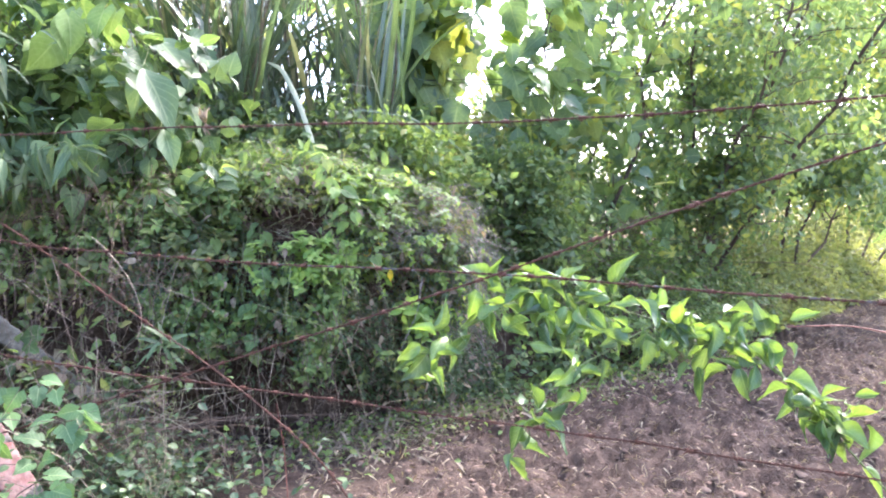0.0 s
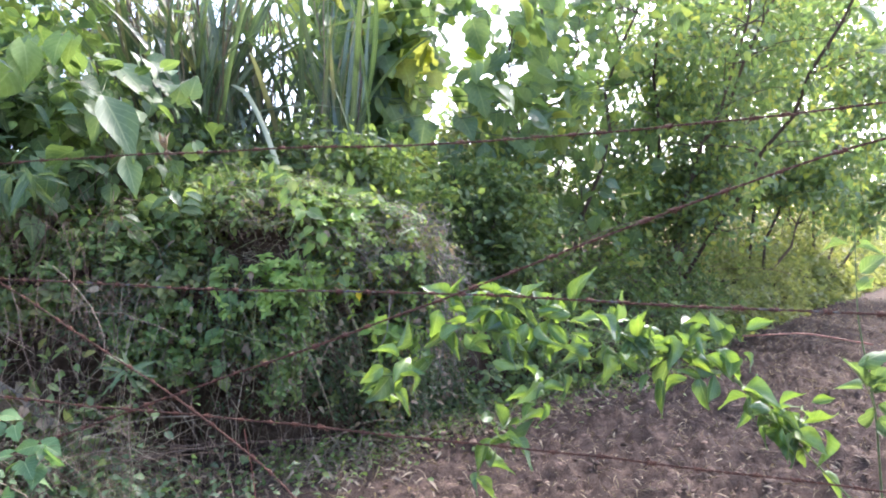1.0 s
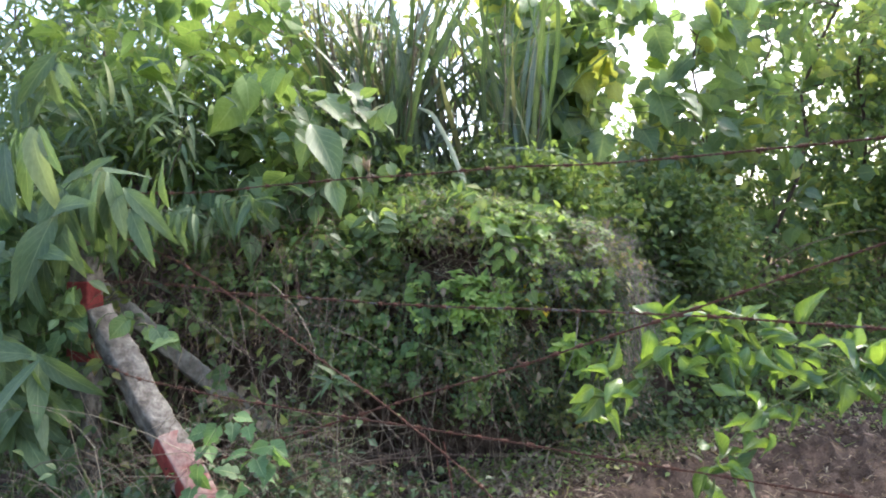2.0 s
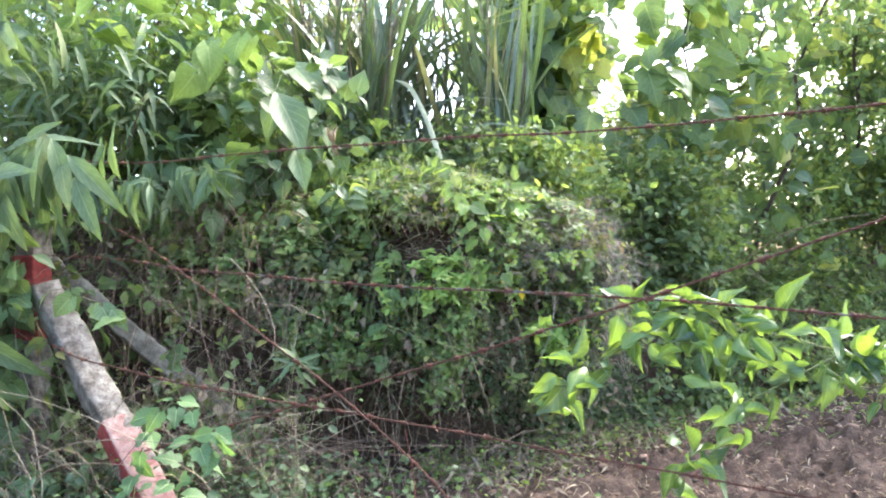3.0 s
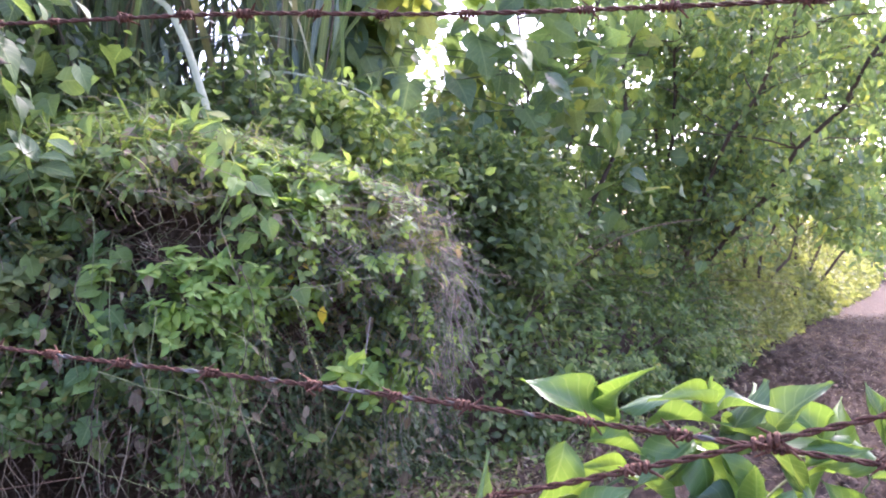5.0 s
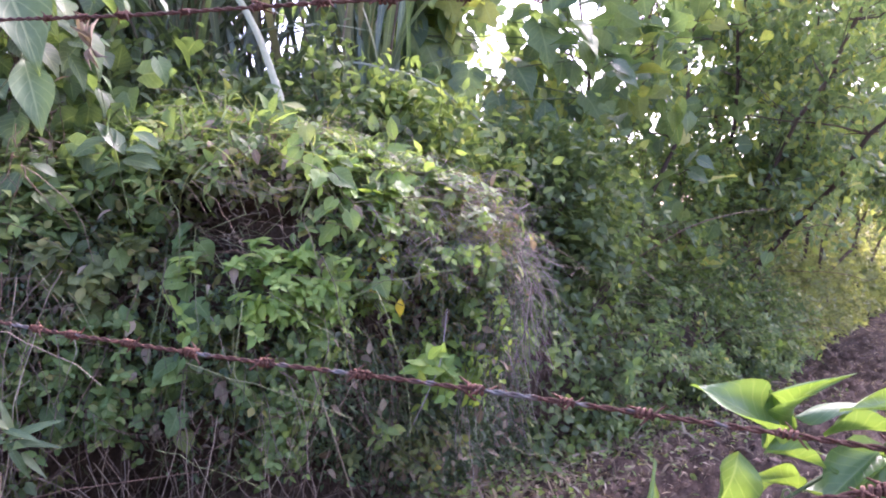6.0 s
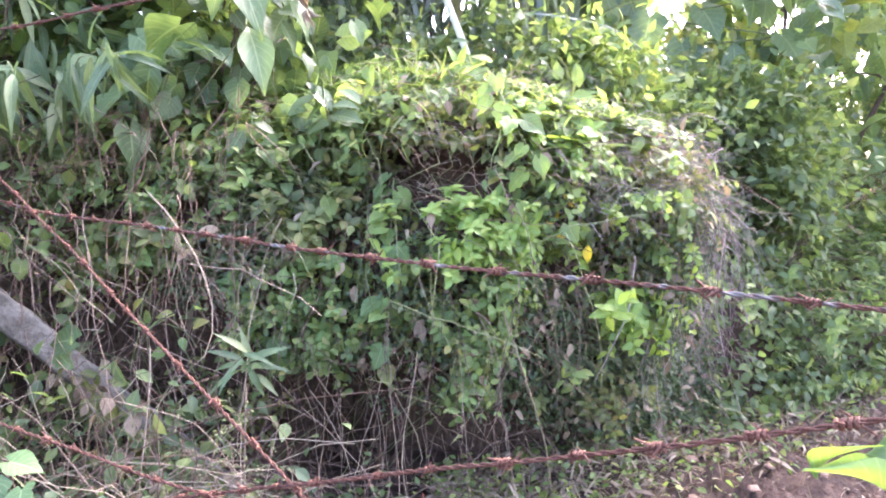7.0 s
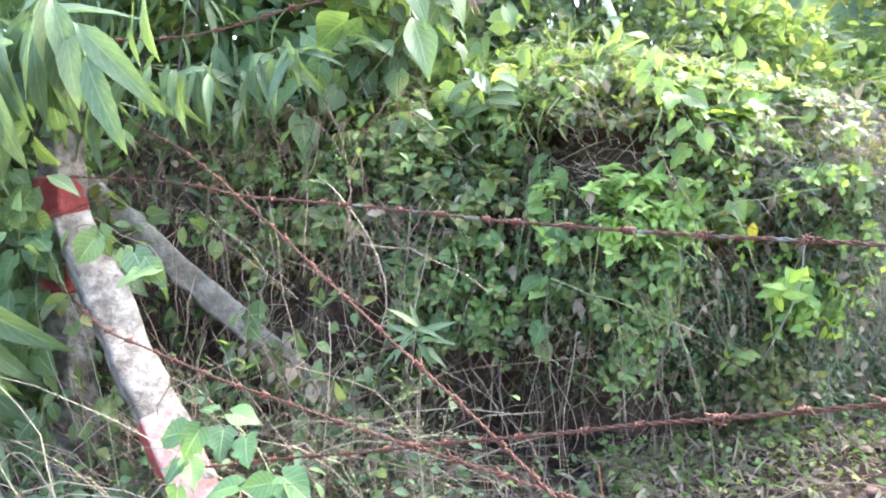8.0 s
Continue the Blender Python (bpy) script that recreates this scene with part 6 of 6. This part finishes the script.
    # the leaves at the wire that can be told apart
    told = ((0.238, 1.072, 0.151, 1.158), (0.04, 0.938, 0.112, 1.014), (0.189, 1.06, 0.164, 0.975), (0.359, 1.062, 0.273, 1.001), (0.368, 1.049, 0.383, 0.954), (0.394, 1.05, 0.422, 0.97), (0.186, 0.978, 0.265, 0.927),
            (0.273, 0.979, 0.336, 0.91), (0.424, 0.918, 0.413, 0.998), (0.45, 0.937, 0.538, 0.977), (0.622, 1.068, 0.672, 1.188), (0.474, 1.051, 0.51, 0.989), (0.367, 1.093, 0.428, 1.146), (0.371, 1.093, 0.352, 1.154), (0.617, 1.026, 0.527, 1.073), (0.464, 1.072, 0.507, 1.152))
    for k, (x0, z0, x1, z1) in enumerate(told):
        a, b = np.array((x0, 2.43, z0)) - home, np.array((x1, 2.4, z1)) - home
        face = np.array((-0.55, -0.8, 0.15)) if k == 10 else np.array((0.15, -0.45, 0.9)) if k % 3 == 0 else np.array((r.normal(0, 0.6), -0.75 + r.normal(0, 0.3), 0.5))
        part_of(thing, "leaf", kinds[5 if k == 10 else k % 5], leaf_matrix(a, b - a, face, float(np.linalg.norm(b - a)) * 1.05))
    _, c = smooth_line(np.array([(1.57, 2.38, 0.91), (1.35, 2.38, 0.955), (1.14, 2.38, 0.95)]) - home, 0.015, 10)
    part_of(thing, "bare_twig", tubes("bare_twig", [c], [(0.003, 0.002)], RED_TWIG, 5), label="bare reddish twig")
    return thing


sprig_shrub()


# ---- small things ----
def flower(at, size, seed, label):
    r = np.random.default_rng(seed)
    thing = empty("yellow_flower", at, label, "flower", "yellow flowers on the bank")
    me = quick_mesh("petal", *leaf_shape((0.1, 0.3, 0.34, 0.18), 3, 0.2, 0.3), PETAL)
    for k in range(5):
        a = 2 * math.pi * k / 5 + r.normal(0, 0.2)
        part_of(thing, "petal", me, leaf_matrix((0, 0, 0), np.array((math.cos(a), -0.35, math.sin(a))), np.array((0, -1, 0.2)), size * r.uniform(0.85, 1.15)))
    part_of(thing, "stalk", tubes("stalk", [arc((0, 0, 0), (0.01, 0.04, -0.12), 0, 0.003, 6, r)], [(0.0015, 0.001)], GREEN_STEM, 4))
    return thing


flower((-0.25, 5.08, 0.1), 0.022, 1, "small bright yellow flower in the weeds below the bank")
vine("withered_vine", [[(-0.46, 4.3, 1.34), (-0.38, 4.28, 1.2), (-0.31, 4.28, 1.1), (-0.25, 4.28, 1.02)]], (6,), (TALL_FINE,), (0.05, 0.085), PETAL, "withered stem with yellow dying leaves on the bank", 61, 0.003, 0.6, (0, -0.9, 0.4))
vine("withered_shoot", [[(-1.2, 4.1, 1.2), (-1.15, 3.86, 1.42), (-1.11, 3.65, 1.62), (-1.09, 3.51, 1.78)]], (2,), (TALL_FINE,), (0.04, 0.06), DRY_LEAF, "thin dead stem rising from the creeper", 62, 0.002, 0.3)


def withered_tuft(at, n, size, label, seed):
    """A few curled dead leaves bunched at the end of a stem."""
    r = np.random.default_rng(seed)
    thing = empty("withered_tuft", at, label, "dead leaf")
    me = quick_mesh("leaf", *curled_leaf((0.03, 0.14, 0.2, 0.18, 0.11, 0.01), 5, 1.6, 0.3, 0.03, 0.1, 0.8), DRY_LEAF)
    for k in range(n):
        part_of(thing, "leaf", me, leaf_matrix((0, 0, 0), np.array((r.normal(0, 0.3), r.normal(-0.1, 0.3), 0.9 if k % 3 else -0.7)), r.normal(0, 1, 3), r.uniform(*size)))
    return thing


withered_tuft((-1.09, 3.51, 1.78), 7, (0.06, 0.1), "bunch of pinkish tan withered leaves on a thin dead stem", 64)


def bare_stem(name, points, width, material, label, category, buds=0, seed=1):
    """One thin stem along a line, with small buds on it."""
    r = np.random.default_rng(seed)
    home = np.array(points[0], float)
    thing = empty(name, home, label, category)
    line = smooth_line(np.array(points, float) - home, 0.015, 12)[1]
    stem = part_of(thing, "stem", tubes("stem", [line], [(width, width * 0.6)], material, 5))
    me = quick_mesh("bud", *leaf_shape((0.05, 0.3, 0.02), 3, 0.4, 0.1), LIME_LEAF)
    for k in range(buds):
        part_of(stem, "bud", me, leaf_matrix(line[int((k + 0.5) / buds * (len(line) - 1))], r.normal(0, 1, 3), r.normal(0, 1, 3), r.uniform(0.012, 0.03)))
    return thing


bare_stem("tendril", [(-1.5, 4.5, 1.7), (-1.4, 4.42, 1.78), (-1.36, 4.38, 1.7), (-1.25, 4.33, 1.63), (-1.08, 4.3, 1.57)], 0.0026, GREEN_STEM, "pale green budding tendril lying over the crest", "vine", 14)
bare_stem("dead_stalk", [(-0.66, 4.05, 1.0), (-0.58, 4.0, 0.85), (-0.5, 4.0, 0.62), (-0.42, 4.05, 0.35), (-0.38, 4.1, 0.02)], 0.004, CULM, "bent brown stalk standing before the bank", "stalk", 4)
bare_stem("dead_stalk", [(-0.1, 4.35, 1.0), (-0.12, 4.28, 0.8), (-0.2, 4.25, 0.62), (-0.25, 4.3, 0.5)], 0.0022, GREY_STEM, "thin crooked grey stalk beside the lime green leaves", "stalk")
bare_stem("dead_stalk", [(-1.25, 3.4, 0.0), (-1.24, 3.35, 0.4), (-1.2, 3.3, 0.72)], 0.0035, STRAW, "straight straw-coloured stalk before the bank", "stalk", 3)
bare_stem("dead_stalk", [(-0.62, 3.2, 0.0), (-0.64, 3.2, 0.3), (-0.66, 3.15, 0.52)], 0.0028, RED_TWIG, "thin reddish upright stalk behind the fence", "stalk")


def seed_weed(at, stems, height, label, seed):
    """A dry weed whose fine branches end in clouds of tiny pale seed heads."""
    r = np.random.default_rng(seed)
    thing = empty("seed_weed", at, label, "weed", "seeding weeds by the fence")
    bm = bmesh.new()
    bmesh.ops.create_icosphere(bm, subdivisions=1, radius=1.0)
    ball, faces = np.array([v.co[:] for v in bm.verts]), np.array([[v.index for v in f.verts] for f in bm.faces])
    bm.free()
    twigs, spots = [], []
    for _ in range(stems):
        tip = np.array([r.normal(0, 0.11), r.normal(0, 0.06), height * r.uniform(0.6, 1.0)])
        line = arc((r.normal(0, 0.03), 0, 0), tip, 0.0, 0.008, 8, r)
        part_of(thing, "stem", tubes("stem", [line], [(0.0018, 0.0009)], STRAW, 4))
        for _ in range(9):
            a = line[r.integers(3, 8)]
            b = a + np.array([r.normal(0, 0.05), r.normal(0, 0.04), r.uniform(-0.02, 0.07)])
            twigs.append(arc(a, b, 0.004, 0.002, 4, r))
            spots += [b + r.normal(0, 0.012, 3) for _ in range(6)]
    tagged(part_of(thing, "twig_work", tubes("twig_work", twigs, [(0.0008, 0.0005)] * len(twigs), STRAW, 3)), kind="stuff")
    spots = np.array(spots)
    W = ball[None] * r.uniform(0.0018, 0.0036, (len(spots), 1, 1)) + spots[:, None, :]
    T = faces[None] + (np.arange(len(spots)) * len(ball))[:, None, None]
    tagged(part_of(thing, "seed_head", quick_mesh("seed_head", W.reshape(-1, 3), T.reshape(-1, 3), np.zeros((W.shape[0] * W.shape[1], 2)), GREEN_STEM), label="tiny pale green seed heads"), kind="stuff")
    return thing


seed_weed((-1.12, 2.98, 0.0), 5, 0.56, "dry weed with tiny pale seed heads behind the wire", 65)
seed_weed((-1.24, 3.3, 0.0), 4, 0.62, "dry weed with tiny pale seed heads beside the brace post", 66)
